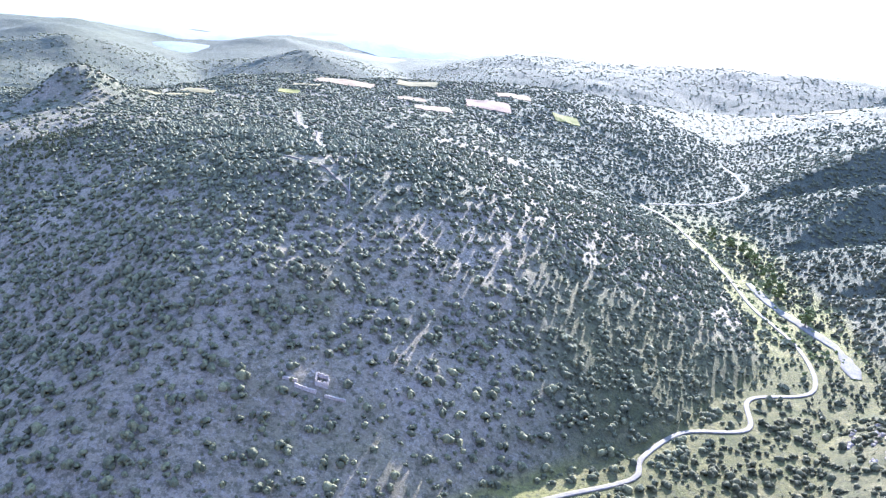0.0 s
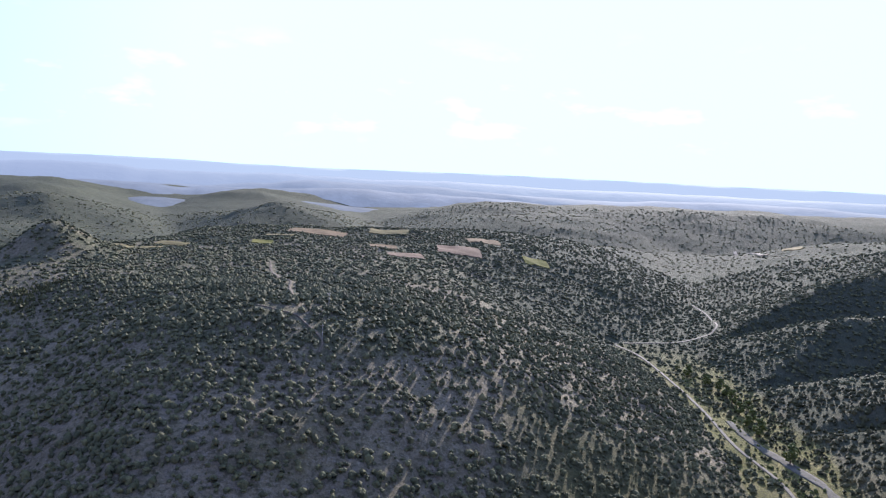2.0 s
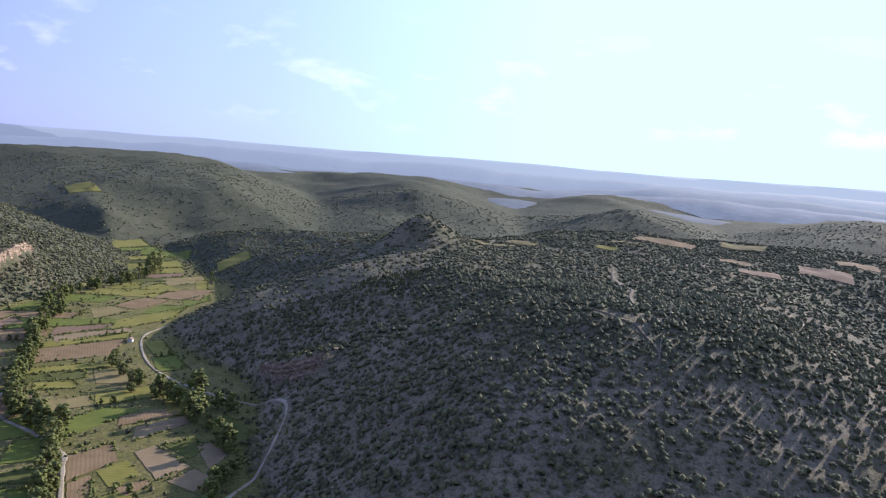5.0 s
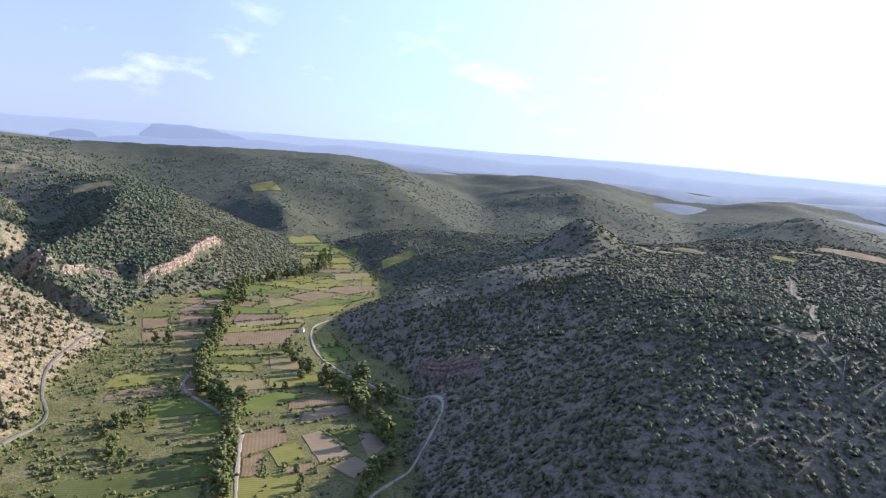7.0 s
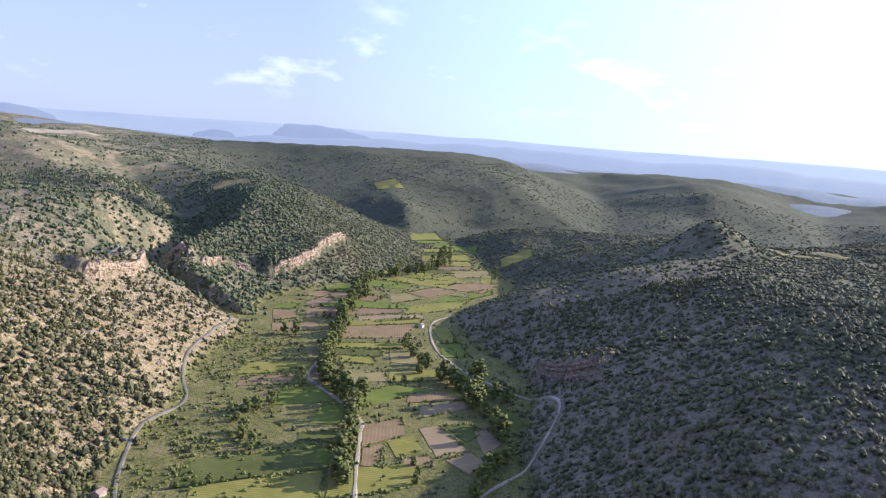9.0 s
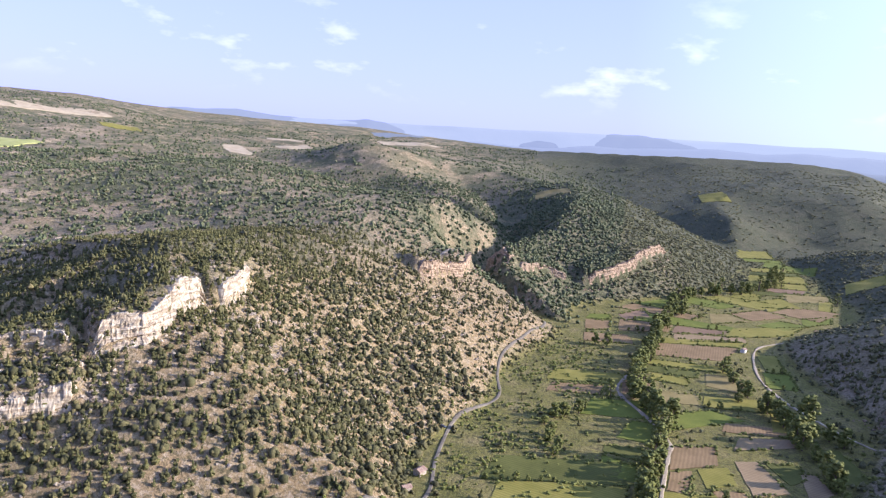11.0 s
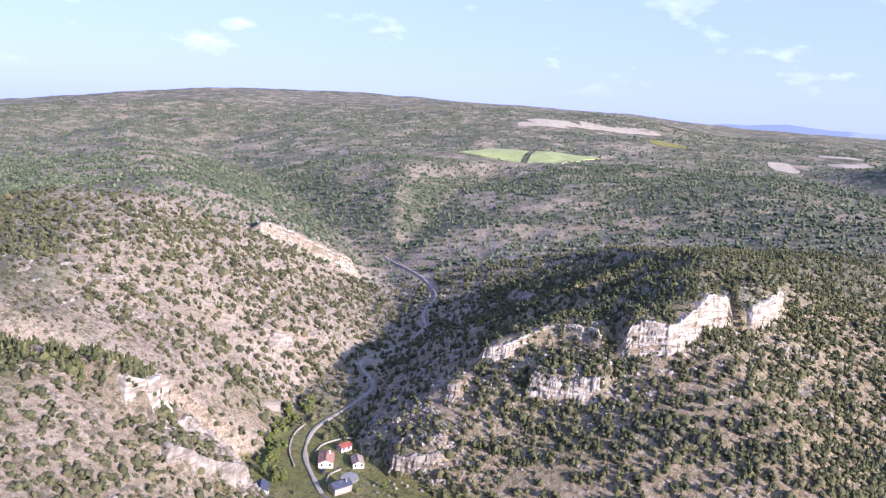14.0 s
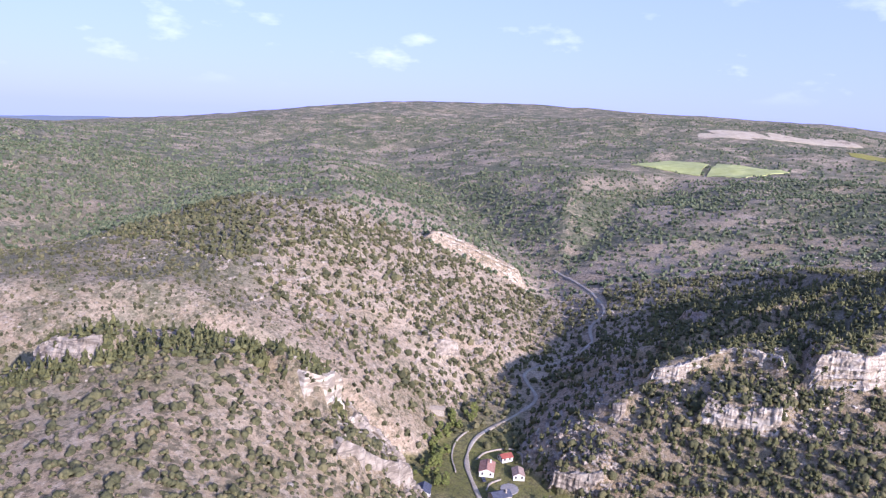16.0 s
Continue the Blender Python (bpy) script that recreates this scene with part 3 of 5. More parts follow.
# ---- fields ----
def field_material(name, dark, light, furrow, angle):
    m, n, l, b = material(name, 0.95, 0.15)
    c = ramp(n, l, noise_node(n, l, 18, 5, 0.6), [(0.35, dark), (0.65, light)])
    geo = n.new("ShaderNodeNewGeometry")
    mp = n.new("ShaderNodeMapping")
    mp.inputs["Rotation"].default_value = (0, 0, radians(angle))
    l.new(geo.outputs["Position"], mp.inputs["Vector"])
    w = n.new("ShaderNodeTexWave")
    w.inputs["Scale"].default_value, w.inputs["Distortion"].default_value, w.inputs["Detail"].default_value = 0.14, 2.5, 3
    l.new(mp.outputs[0], w.inputs["Vector"])
    c = mix(n, l, ramp(n, l, w.outputs["Fac"], [(0.2, (0.0, 0.0, 0.0)), (0.8, (furrow,) * 3)]), c, tuple(0.55 * v for v in dark))
    l.new(c, b.inputs["Base Color"])
    bump(n, l, b, noise_node(n, l, 0.8, 5, 0.7), 0.5, 0.4)
    return m


FIELD_KINDS = [
    (field_material("green_pasture", (0.12, 0.148, 0.026), (0.175, 0.2, 0.04), 0.3, 40), "green pasture with faint mowing lines on the valley floor"),
    (field_material("yellow_green_crop", (0.2, 0.19, 0.04), (0.28, 0.25, 0.064), 0.35, 48), "yellow-green crop in rows on the valley floor"),
    (field_material("ploughed_soil", (0.21, 0.145, 0.072), (0.3, 0.21, 0.11), 0.3, 130), "ploughed brown field with furrows on the valley floor"),
    (field_material("red_soil", (0.22, 0.145, 0.09), (0.28, 0.195, 0.125), 0.45, 42), "bare reddish field on the valley floor"),
    (field_material("dry_grass", (0.22, 0.178, 0.07), (0.3, 0.245, 0.105), 0.3, 44), "dry grassy plot on the valley floor"),
    (field_material("dark_meadow", (0.085, 0.095, 0.024), (0.13, 0.138, 0.038), 0.3, 44), "dark green meadow on the valley floor"),
    (field_material("beige_plot", (0.26, 0.19, 0.105), (0.34, 0.255, 0.145), 0.35, 44), "pale beige tilled plot on the valley floor"),
    (field_material("bright_cereal", (0.33, 0.35, 0.12), (0.42, 0.43, 0.17), 0.15, 20), "bright yellow-green cereal field among scrub on the plateau"),
    (field_material("pale_stubble", (0.4, 0.33, 0.215), (0.5, 0.42, 0.29), 0.15, 30), "pale stubble field among scrub on the plateau")]


HEDGES, BORDERS = [], []


def field(corners, kind, rng, lift=0.3, category="field", label="", group="fields in the valley"):
    """A parcel with slightly uneven borders, lying on the ground."""
    a, b, c, d = (np.array(p, float) for p in corners)
    n = 9
    s, t = np.meshgrid(np.linspace(0, 1, n), np.linspace(0, 1, n))
    s, t = s[..., None], t[..., None]
    p = a * (1 - s) * (1 - t) + b * s * (1 - t) + c * s * t + d * (1 - s) * t
    size = np.linalg.norm(c - a)
    p = p + rng.normal(0, 0.006 * size, p.shape)
    z = height(p[..., 0], p[..., 1]) + lift
    top = np.concatenate([p, z[..., None]], -1).reshape(-1, 3)
    i, j = np.meshgrid(np.arange(n - 1), np.arange(n - 1), indexing="ij")
    f = np.stack([i * n + j, i * n + j + 1, (i + 1) * n + j + 1, (i + 1) * n + j], -1).reshape(-1, 4)
    rim = [*range(n), *range(2 * n - 1, n * n, n), *range(n * n - 2, n * n - n - 1, -1), *range(n * n - 2 * n, 0, -n)]
    low = top[rim] - [0, 0, 1.2 + lift]
    k, m = len(top), len(rim)
    skirt = [(rim[q], k + q, k + (q + 1) % m, rim[(q + 1) % m]) for q in range(m)]
    mat, text = FIELD_KINDS[kind]
    me = mesh_from("field", np.vstack([top, low]), np.vstack([f, skirt]), mat)
    q = np.linspace(0.03, 0.97, 1 + int(size / 3))
    S, T = np.meshgrid(q, q)
    S, T = S[..., None], T[..., None]
    g = a * (1 - S) * (1 - T) + b * S * (1 - T) + c * S * T + d * (1 - S) * T
    i, j = cell(g[..., 0], g[..., 1])
    CLEAR[i, j] = True
    if group == "fields in the valley":
        BORDERS.extend(zip((a, b, d), (b, c, c)))
    return tagged(new("field", me), label or text, category, group, "structure")


def valley_fields():
    """Parcels in strips across the valley floor, with grassy banks and bushes between them."""
    rng = np.random.default_rng(5)
    axis = smooth_line([(-262, 190), (-330, 245), (-425, 330), (-520, 400), (-613, 462), (-655, 560), (-690, 665), (-770, 745), (-850, 812), (-1000, 915)], 2.0)
    t = np.gradient(axis, axis=0)
    t /= np.linalg.norm(t, axis=1, keepdims=True)
    nrm = np.stack([t[:, 1], -t[:, 0]], 1)
    run = np.r_[0, np.cumsum(np.linalg.norm(np.diff(axis, axis=0), axis=1))]
    s = 24.0
    while s < run[-1] - 40:
        length = rng.uniform(17, 40) * (1 + s / 1500)
        i0, i1 = np.searchsorted(run, s), np.searchsorted(run, min(s + length, run[-1] - 2))
        wide = np.interp(s, [0, 150, 330, 480, 620, 760, 1000], [76, 96, 92, 80, 70, 45, 32])
        skew = 0.3 + 0.12 * math.sin(s / 60)
        cuts, n = [-wide + rng.uniform(0, 10)], 0
        while cuts[-1] < wide - 14:
            cuts.append(min(cuts[-1] + rng.uniform(30, 100), wide))
        for u, w in zip(cuts, cuts[1:]):
            if w - u < 9:
                continue
            g = 1.6
            quad = [axis[i0] + nrm[i0] * (u + g) + t[i0] * (g + skew * u), axis[i0] + nrm[i0] * (w - g) + t[i0] * (g + skew * w),
                    axis[i1] + nrm[i1] * (w - g) - t[i1] * (g - skew * w), axis[i1] + nrm[i1] * (u + g) - t[i1] * (g - skew * u)]
            mid = np.mean(quad, axis=0)
            # rough scrub stays on the rise between the road and the fields
            if math.hypot(mid[0] + 392, mid[1] - 222) < 62 or math.hypot(mid[0] + 540, mid[1] - 330) < 40:
                continue
            if any(floor_distance(np.array([p[0]]), np.array([p[1]]))[0] > -3 for p in quad):
                continue
            S = np.linspace(0.08, 0.92, 9)
            inner = np.array([(1 - p) * ((1 - q) * quad[0] + q * quad[1]) + p * ((1 - q) * quad[3] + q * quad[2]) for p in S for q in S])
            if CLEAR[cell(inner[:, 0], inner[:, 1])].mean() > 0.3:
                continue
            kind = rng.choice(7, p=[0.22, 0.31, 0.17, 0.05, 0.14, 0.07, 0.04])
            field([tuple(p) for p in quad], int(kind), rng)
            if rng.random() < 0.55:
                HEDGES.append((quad[0], quad[1]) if rng.random() < 0.6 else (quad[1], quad[2]))
        s += length


rng = np.random.default_rng(9)
# the parcels between the hedgerow and the lane, then the strips round them
field([(-557, 406), (-532, 482), (-500, 433), (-522, 383)], 2, rng)
field([(-573, 423), (-548, 503), (-533, 483), (-559, 411)], 1, rng)
field([(-513, 370), (-483, 425), (-470, 414), (-501, 361)], 1, rng)
field([(-498, 358), (-476, 392), (-463, 380), (-484, 349)], 5, rng)
field([(-479, 350), (-463, 373), (-449, 361), (-466, 339)], 1, rng)
field([(-473, 396), (-459, 418), (-422, 398), (-446, 376)], 4, rng)
field([(-466, 314), (-457, 333), (-438, 319), (-440, 298)], 2, rng)
field([(-401, 307), (-401, 346), (-381, 356), (-375, 292)], 0, rng)
field([(-380, 340), (-364, 374), (-351, 368), (-368, 327)], 2, rng)
field([(-357, 332), (-348, 366), (-337, 360), (-341, 314)], 6, rng)
field([(-353, 279), (-348, 306), (-325, 290), (-326, 257)], 2, rng)
field([(-323, 256), (-322, 269), (-297, 250), (-305, 241)], 2, rng)
field([(-323, 274), (-322, 294), (-302, 284), (-302, 264)], 1, rng)
field([(-328, 304), (-325, 318), (-288, 307), (-289, 284)], 6, rng)
field([(-323, 321), (-316, 340), (-299, 329), (-296, 315)], 5, rng)
field([(-308, 333), (-303, 341), (-282, 331), (-275, 309)], 6, rng)
field([(-284, 286), (-284, 306), (-269, 303), (-263, 284)], 6, rng)
field([(-299, 265), (-295, 282), (-288, 280), (-287, 262)], 2, rng)
field([(-350, 228), (-329, 243), (-312, 232), (-327, 214)], 0, rng)
field([(-362, 237), (-352, 262), (-335, 249), (-354, 231)], 5, rng)
field([(-371, 251), (-393, 275), (-386, 288), (-357, 268)], 0, rng)
field([(-333, 370), (-328, 384), (-285, 366), (-290, 347)], 5, rng)
field([(-597, 527), (-592, 615), (-564, 567), (-566, 493)], 1, rng)
field([(-653, 570), (-665, 624), (-631, 629), (-621, 573)], 2, rng)
field([(-656, 544), (-651, 568), (-618, 566), (-617, 516)], 4, rng)
field([(-704, 634), (-719, 701), (-669, 688), (-677, 635)], 1, rng)
field([(-739, 724), (-724, 783), (-694, 757), (-699, 695)], 4, rng)
field([(-747, 834), (-735, 890), (-696, 849), (-708, 795)], 1, rng)
field([(-624, 642), (-631, 694), (-604, 665), (-594, 616)], 0, rng)
field([(-582, 619), (-590, 661), (-562, 629), (-564, 600)], 3, rng)
field([(-658, 430), (-680, 476), (-642, 458), (-632, 420)], 3, rng)
field([(-642, 381), (-634, 405), (-605, 387), (-605, 360)], 2, rng)
field([(-598, 355), (-584, 394), (-555, 383), (-572, 340)], 2, rng)
field([(-662, 398), (-657, 419), (-639, 408), (-647, 384)], 0, rng)
field([(-1064, 921), (-1050, 976), (-980, 930), (-986, 860)], 1, rng)
field([(-960, 894), (-869, 911), (-840, 877), (-917, 849)], 0, rng)
valley_fields()
PALE_GREEN = "pale green cereal field among scrub on the plateau"
field([(-1385, -520), (-1374, -383), (-1500, -404), (-1530, -490)], 7, rng, 1.5, label=PALE_GREEN, group="fields on the plateau")
field([(-1372, -368), (-1343, -296), (-1481, -252), (-1520, -392)], 7, rng, 1.5, label=PALE_GREEN, group="fields on the plateau")
BEIGE = "pale bare field among scrub on the plateau"
FAR_FIELDS = ((-1780, 95, 150, 60, 8), (-1950, 245, 50, 90, 8), (-2100, 240, 60, 110, 8), (-2680, 760, 110, 220, 8), (-2380, -440, 120, 430, 8), (-2250, -560, 60, 160, 8), (-2080, -180, 90, 110, 1))
for cx, cy, w, l_, kind in (*FAR_FIELDS,
                            (-1110, 572, 50, 60, 4), (750, 1470, 60, 40, 4), (-1360, 1100, 100, 60, 1), (-335, 868, 60, 18, 4), (330, 1500, 90, 40, 1)):
    a = rng.uniform(-0.4, 0.4) + math.atan2(cy, cx)
    ux, uy = np.array((math.cos(a), math.sin(a))), np.array((-math.sin(a), math.cos(a)))
    if math.hypot(cx, cy) < 1400 and cx > -400:
        ux, uy = np.array((1.0, 0.1)), np.array((-0.1, 1.0))
    c = np.array((cx, cy))
    field([tuple(c - ux * w / 2 - uy * l_ / 2), tuple(c + ux * w / 2 - uy * l_ / 2 * rng.uniform(0.7, 1)), tuple(c + ux * w / 2 + uy * l_ / 2),
           tuple(c - ux * w / 2 + uy * l_ / 2 * rng.uniform(0.7, 1))], kind, rng, 1.0, label=BEIGE if kind > 2 else PALE_GREEN, group="fields on the plateau")
for cx, cy, w, l_, kind in ((-150, 1062, 80, 40, 2), (-20, 905, 44, 34, 3), (50, 985, 60, 50, 3), (-50, 960, 36, 26, 2), (-205, 950, 26, 18, 1), (-195, 1010, 38, 26, 4),
                            (90, 1075, 50, 30, 2), (160, 1020, 36, 24, 1), (-305, 905, 36, 18, 4), (-50, 1120, 60, 30, 4)):
    q = rng.uniform(-0.2, 0.2)
    ux, uy = np.array((1.0, q)) * w / 2, np.array((-q, 1.0)) * l_ / 2
    c = np.array((cx, cy))
    field([tuple(c - ux - uy), tuple(c + ux - uy * 0.8), tuple(c + ux + uy), tuple(c - ux + uy * 0.9)], kind, rng, 0.8,
          label=PALE_GREEN if kind == 1 else "bare reddish-brown field on the hilltop plain", group="fields on the plateau")
for x, y, r in ((-92, 443, 8), (-80, 446, 7), (-70, 434, 5), (-1120, 300, 20), (-1040, 470, 26)):
    clear_disc(x, y, r)


# scrub kept off the near edge of the bright fields
for x, y in ((-1330, -300), (-1335, -345), (-1345, -400), (-1350, -450), (-1350, -510)):
    clear_disc(x, y, 26)


# ---- cliffs ----
def rock_block(V, F, centre, r, flat, rg):
    """Adds one angular stone, turned at random. centre: the middle of its base."""
    base = len(V)
    turn = rg.uniform(0, 6.283)
    for ring, z in ((1.0, -0.25), (0.95, 0.42), (0.5, 0.9)):
        for k in range(5):
            a_ = turn + 1.2566 * k + rg.uniform(-0.4, 0.4)
            q = r * ring * rg.uniform(0.72, 1.25)
            V.append((centre[0] + q * math.cos(a_), centre[1] + q * math.sin(a_), centre[2] + r * flat * (z + rg.uniform(-0.2, 0.2))))
    for o in (0, 5):
        for k in range(5):
            n = (k + 1) % 5
            F.append((base + o + k, base + o + n, base + o + 5 + n))
            F.append((base + o + k, base + o + 5 + n, base + o + 5 + k))
    for k in (1, 2, 3):
        F.append((base + 10, base + 10 + k, base + 11 + k))


def cells_of(s, rg, lo, hi):
    """Cuts a line into stretches of uneven length: which stretch each place is in, and how near its edge."""
    cuts = [-1.0]
    while cuts[-1] < s.max() + 1:
        cuts.append(cuts[-1] + rg.uniform(lo, hi))
    cuts = np.array(cuts)
    k = np.clip(np.searchsorted(cuts, s) - 1, 0, len(cuts) - 2)
    return k, np.minimum(s - cuts[k], cuts[k + 1] - s), len(cuts)


def cliff(tall, line, mat, label, seed):
    """A weathered rock face along the step in the ground: beds, joints, buttresses and an uneven lip."""
    rg = np.random.default_rng(seed)
    p = smooth_line(line, 0.7)
    t = np.gradient(p, axis=0)
    t /= np.linalg.norm(t, axis=1, keepdims=True)
    # a steadier heading keeps the face from folding where the line bends
    w = np.hanning(31) / np.hanning(31).sum()
    t = np.stack([np.convolve(np.pad(t[:, c], 15, mode="edge"), w, mode="valid") for c in (0, 1)], 1)
    t /= np.linalg.norm(t, axis=1, keepdims=True)
    up = np.stack([-t[:, 1], t[:, 0]], 1)
    run = np.r_[0, np.cumsum(np.linalg.norm(np.diff(p, axis=0), axis=1))]
    s = run / run[-1]
    n = len(p)
    foot, lip = p - up * 5.0, p + up * 4.5
    z0, z1 = height(foot[:, 0], foot[:, 1]) - 1.0, height(lip[:, 0], lip[:, 1]) + 0.2
    taper = np.clip(np.minimum(s, 1 - s) / 0.1, 0.12, 1) ** 0.7
    # buttresses of several widths, each with its own reach and height
    k1, e1, c1 = cells_of(run, rg, 5.0, 16.0)
    k2, e2, c2 = cells_of(run, rg, 1.6, 6.0)
    reach = rg.uniform(-0.6, 0.6, c1)[k1] + rg.uniform(-0.15, 0.15, c2)[k2] + 2.2 * fbm(p[:, 0], p[:, 1], 22, 3, 61)
    crest = rg.uniform(-0.1, 0.02, c1)[k1] + rg.uniform(-0.05, 0.02, c2)[k2]
    full = np.maximum((z1 - z0) * taper * (1 + crest), 1.2)
    joint = -0.35 * np.exp(-(e1 / 0.5) ** 2) - 0.05 * np.exp(-(e2 / 0.35) ** 2)
    rows = max(6, int(tall / 0.7))
    q = np.linspace(0, 1, rows)
    kb, eb, cb = cells_of(q * tall * 1.2, rg, 0.9, 3.0)
    bed = rg.uniform(-1.0, 1.0, cb)[kb] - 0.8 * np.exp(-(eb / 0.25) ** 2)
    S, Q = np.meshgrid(np.arange(n), q, indexing="ij")
    block = rg.uniform(-0.5, 0.5, (c2 + 1, cb + 1))[k2[:, None], kb[None, :]]
    chips = np.repeat(np.repeat(rg.normal(0, 0.18, (n // 2 + 1, rows // 2 + 1)), 2, 0), 2, 1)[:n, :rows] + np.repeat(np.repeat(rg.normal(0, 0.22, (n // 5 + 1, rows // 3 + 1)), 5, 0), 3, 1)[:n, :rows]
    out = 2.6 * (1 - Q) ** 1.4 + reach[:, None] * (0.75 + 0.25 * Q) + joint[:, None] + bed[None, :] * 0.8 + block + chips + rg.normal(0, 0.06, S.shape)
    along = rg.normal(0, 0.1, S.shape)
    P = p[:, None, :] - up[:, None, :] * (out - 0.1)[..., None] + t[:, None, :] * along[..., None]
    Z = z0[:, None] + full[:, None] * Q + rg.normal(0, 0.1, S.shape)
    face = np.concatenate([P, Z[..., None]], -1)
    # the broken top runs back into the slope
    cap = []
    for back, drop in ((1.6, 0.1), (4.5, 0.4), (8.0, 2.4)):
        c = P[:, -1] + up * (back + rg.normal(0, 0.3, n))[:, None]
        cap.append(np.c_[c, Z[:, -1] - drop + rg.normal(0, 0.25, n) * (back < 5)][:, None])
    v = np.concatenate([face] + cap, 1)
    m = v.shape[1]
    i, j = np.meshgrid(np.arange(n - 1), np.arange(m - 1), indexing="ij")
    quad = np.stack([i * m + j, (i + 1) * m + j, (i + 1) * m + j + 1, i * m + j + 1], -1).reshape(-1, 4)
    V, F = [], []
    count = int(run[-1] * min(0.8, tall / 14))
    pick = rg.integers(0, n, count)
    c = p[pick] - up[pick] * (5 + rg.exponential(6.0, count))[:, None] + rg.normal(0, 1.5, (count, 2))
    cz = height(c[:, 0], c[:, 1])
    for (x, y), z in zip(c, cz):
        rock_block(V, F, (x, y, z), rg.uniform(0.35, 1.3) * rg.choice([0.7, 1.0, 1.3]), rg.uniform(0.6, 1.0), rg)
    tris = np.vstack([quad[:, [0, 1, 2]], quad[:, [0, 2, 3]], np.array(F) + len(v.reshape(-1, 3))])
    return tagged(new("cliff", mesh_from("cliff", np.vstack([v.reshape(-1, 3), V]), tris, mat)), label, "cliff", "limestone cliffs", "structure")


for number, row in enumerate(CLIFFS):
    tall, line = row[0], row[1:]
    x, y = line[0]
    if x > -400 and y > 300:
        cliff(tall, line, RED_ROCK, "reddish rock face above the valley lane", number)
    elif x < -600:
        cliff(tall, line, TAN_ROCK, "tan limestone cliff band along the wooded butte", number)
    elif tall >= 8:
        cliff(tall, line, WHITE_ROCK, "tall white limestone cliff band below the ridge top", number)
    else:
        cliff(tall, line, GREY_ROCK, "broken grey limestone outcrop on the slope", number)


def ledges():
    """Low broken rock ledges along the slopes, many small stones in one mesh."""
    rg = np.random.default_rng(63)
    spots = ((-318, -128, 24, 90), (-345, -150, 26, 80), (-400, -150, 30, 50), (-225, -190, 30, 70), (-245, -205, 26, 60), (-215, -165, 24, 50), (-360, -60, 34, 45),
             (-470, -250, 50, 60), (-560, -250, 50, 50), (-600, -420, 60, 60), (-700, -460, 60, 50), (-450, -20, 40, 35), (-420, 60, 40, 35), (-560, 150, 60, 50),
             (-440, -330, 60, 60), (-330, -330, 50, 60), (220, 300, 40, 60), (260, 280, 40, 60), (-720, -120, 80, 40))
    X, Y = [], []
    for cx, cy, spread, count in spots:
        px, py = cx + rg.normal(0, spread * 0.5, count), cy + rg.normal(0, spread * 0.5, count)
        gx, gy = height(px + 3, py) - height(px - 3, py), height(px, py + 3) - height(px, py - 3)
        g = np.hypot(gx, gy)
        ok = (g > 0.6) & (floor_distance(px, py) > 4)
        for x, y, a_, b_ in zip(px[ok], py[ok], (gx / g)[ok], (gy / g)[ok]):
            for q in range(int(rg.integers(2, 9))):
                k = rg.uniform(-0.7, 0.7)
                X.append(x - b_ * q * 1.3 + a_ * k)
                Y.append(y + a_ * q * 1.3 + b_ * k)
    X, Y = np.array(X), np.array(Y)
    V, F = [], []
    for x, y, z in zip(X, Y, height(X, Y)):
        rock_block(V, F, (x, y, z), rg.uniform(0.6, 1.7), rg.uniform(0.5, 0.95), rg)
    return tagged(new("rock_ledges", mesh_from("rock_ledges", V, F, GREY_ROCK)), "broken limestone ledges breaking through the slopes", "rock ledges", kind="stuff")


ledges()


# ---- houses and small things ----
PLASTER = surface_material("white_plaster", (0.62, 0.59, 0.54), (0.72, 0.70, 0.65), (0.78, 0.76, 0.72), 2.0, 0.3, 0.9, 0.15)
STONE_WALL = surface_material("rubble_stone_wall", (0.30, 0.25, 0.19), (0.40, 0.34, 0.26), (0.5, 0.44, 0.35), 0.8, 0.25, 0.95, 0.8)
TILES = surface_material("clay_roof_tiles", (0.30, 0.15, 0.10), (0.38, 0.20, 0.14), (0.46, 0.27, 0.20), 1.5, 0.25, 0.9, 0.7)
BROWN_TILES = surface_material("old_brown_tiles", (0.28, 0.19, 0.14), (0.36, 0.25, 0.19), (0.44, 0.33, 0.26), 1.5, 0.25, 0.9, 0.7)
BRIGHT_TILES = surface_material("bright_red_tiles", (0.27, 0.075, 0.05), (0.33, 0.095, 0.065), (0.38, 0.13, 0.09), 1.5, 0.25, 0.85, 0.6)
SHEET = surface_material("beige_sheet_roof", (0.36, 0.29, 0.19), (0.42, 0.34, 0.23), (0.47, 0.39, 0.27), 2.0, 0.3, 0.7, 0.2)
DARK_ROOF = surface_material("dark_slate_roof", (0.055, 0.06, 0.08), (0.08, 0.085, 0.11), (0.11, 0.115, 0.14), 1.5, 0.3, 0.6, 0.4)
WOOD = surface_material("weathered_wood", (0.12, 0.08, 0.05), (0.17, 0.12, 0.08), (0.22, 0.16, 0.11), 0.6, 0.1)
PALE_WOOD = surface_material("pole_wood", (0.36, 0.33, 0.28), (0.44, 0.40, 0.34), (0.5, 0.46, 0.4), 0.6, 0.1)
GLASS, gn, gl, gb = material("window_glass", 0.08, 0.5)
gb.inputs["Base Color"].default_value = (0.03, 0.035, 0.04, 1)
CONCRETE = surface_material("yard_concrete", (0.25, 0.225, 0.19), (0.31, 0.28, 0.24), (0.36, 0.33, 0.285), 3.0, 0.4, 0.9, 0.2)


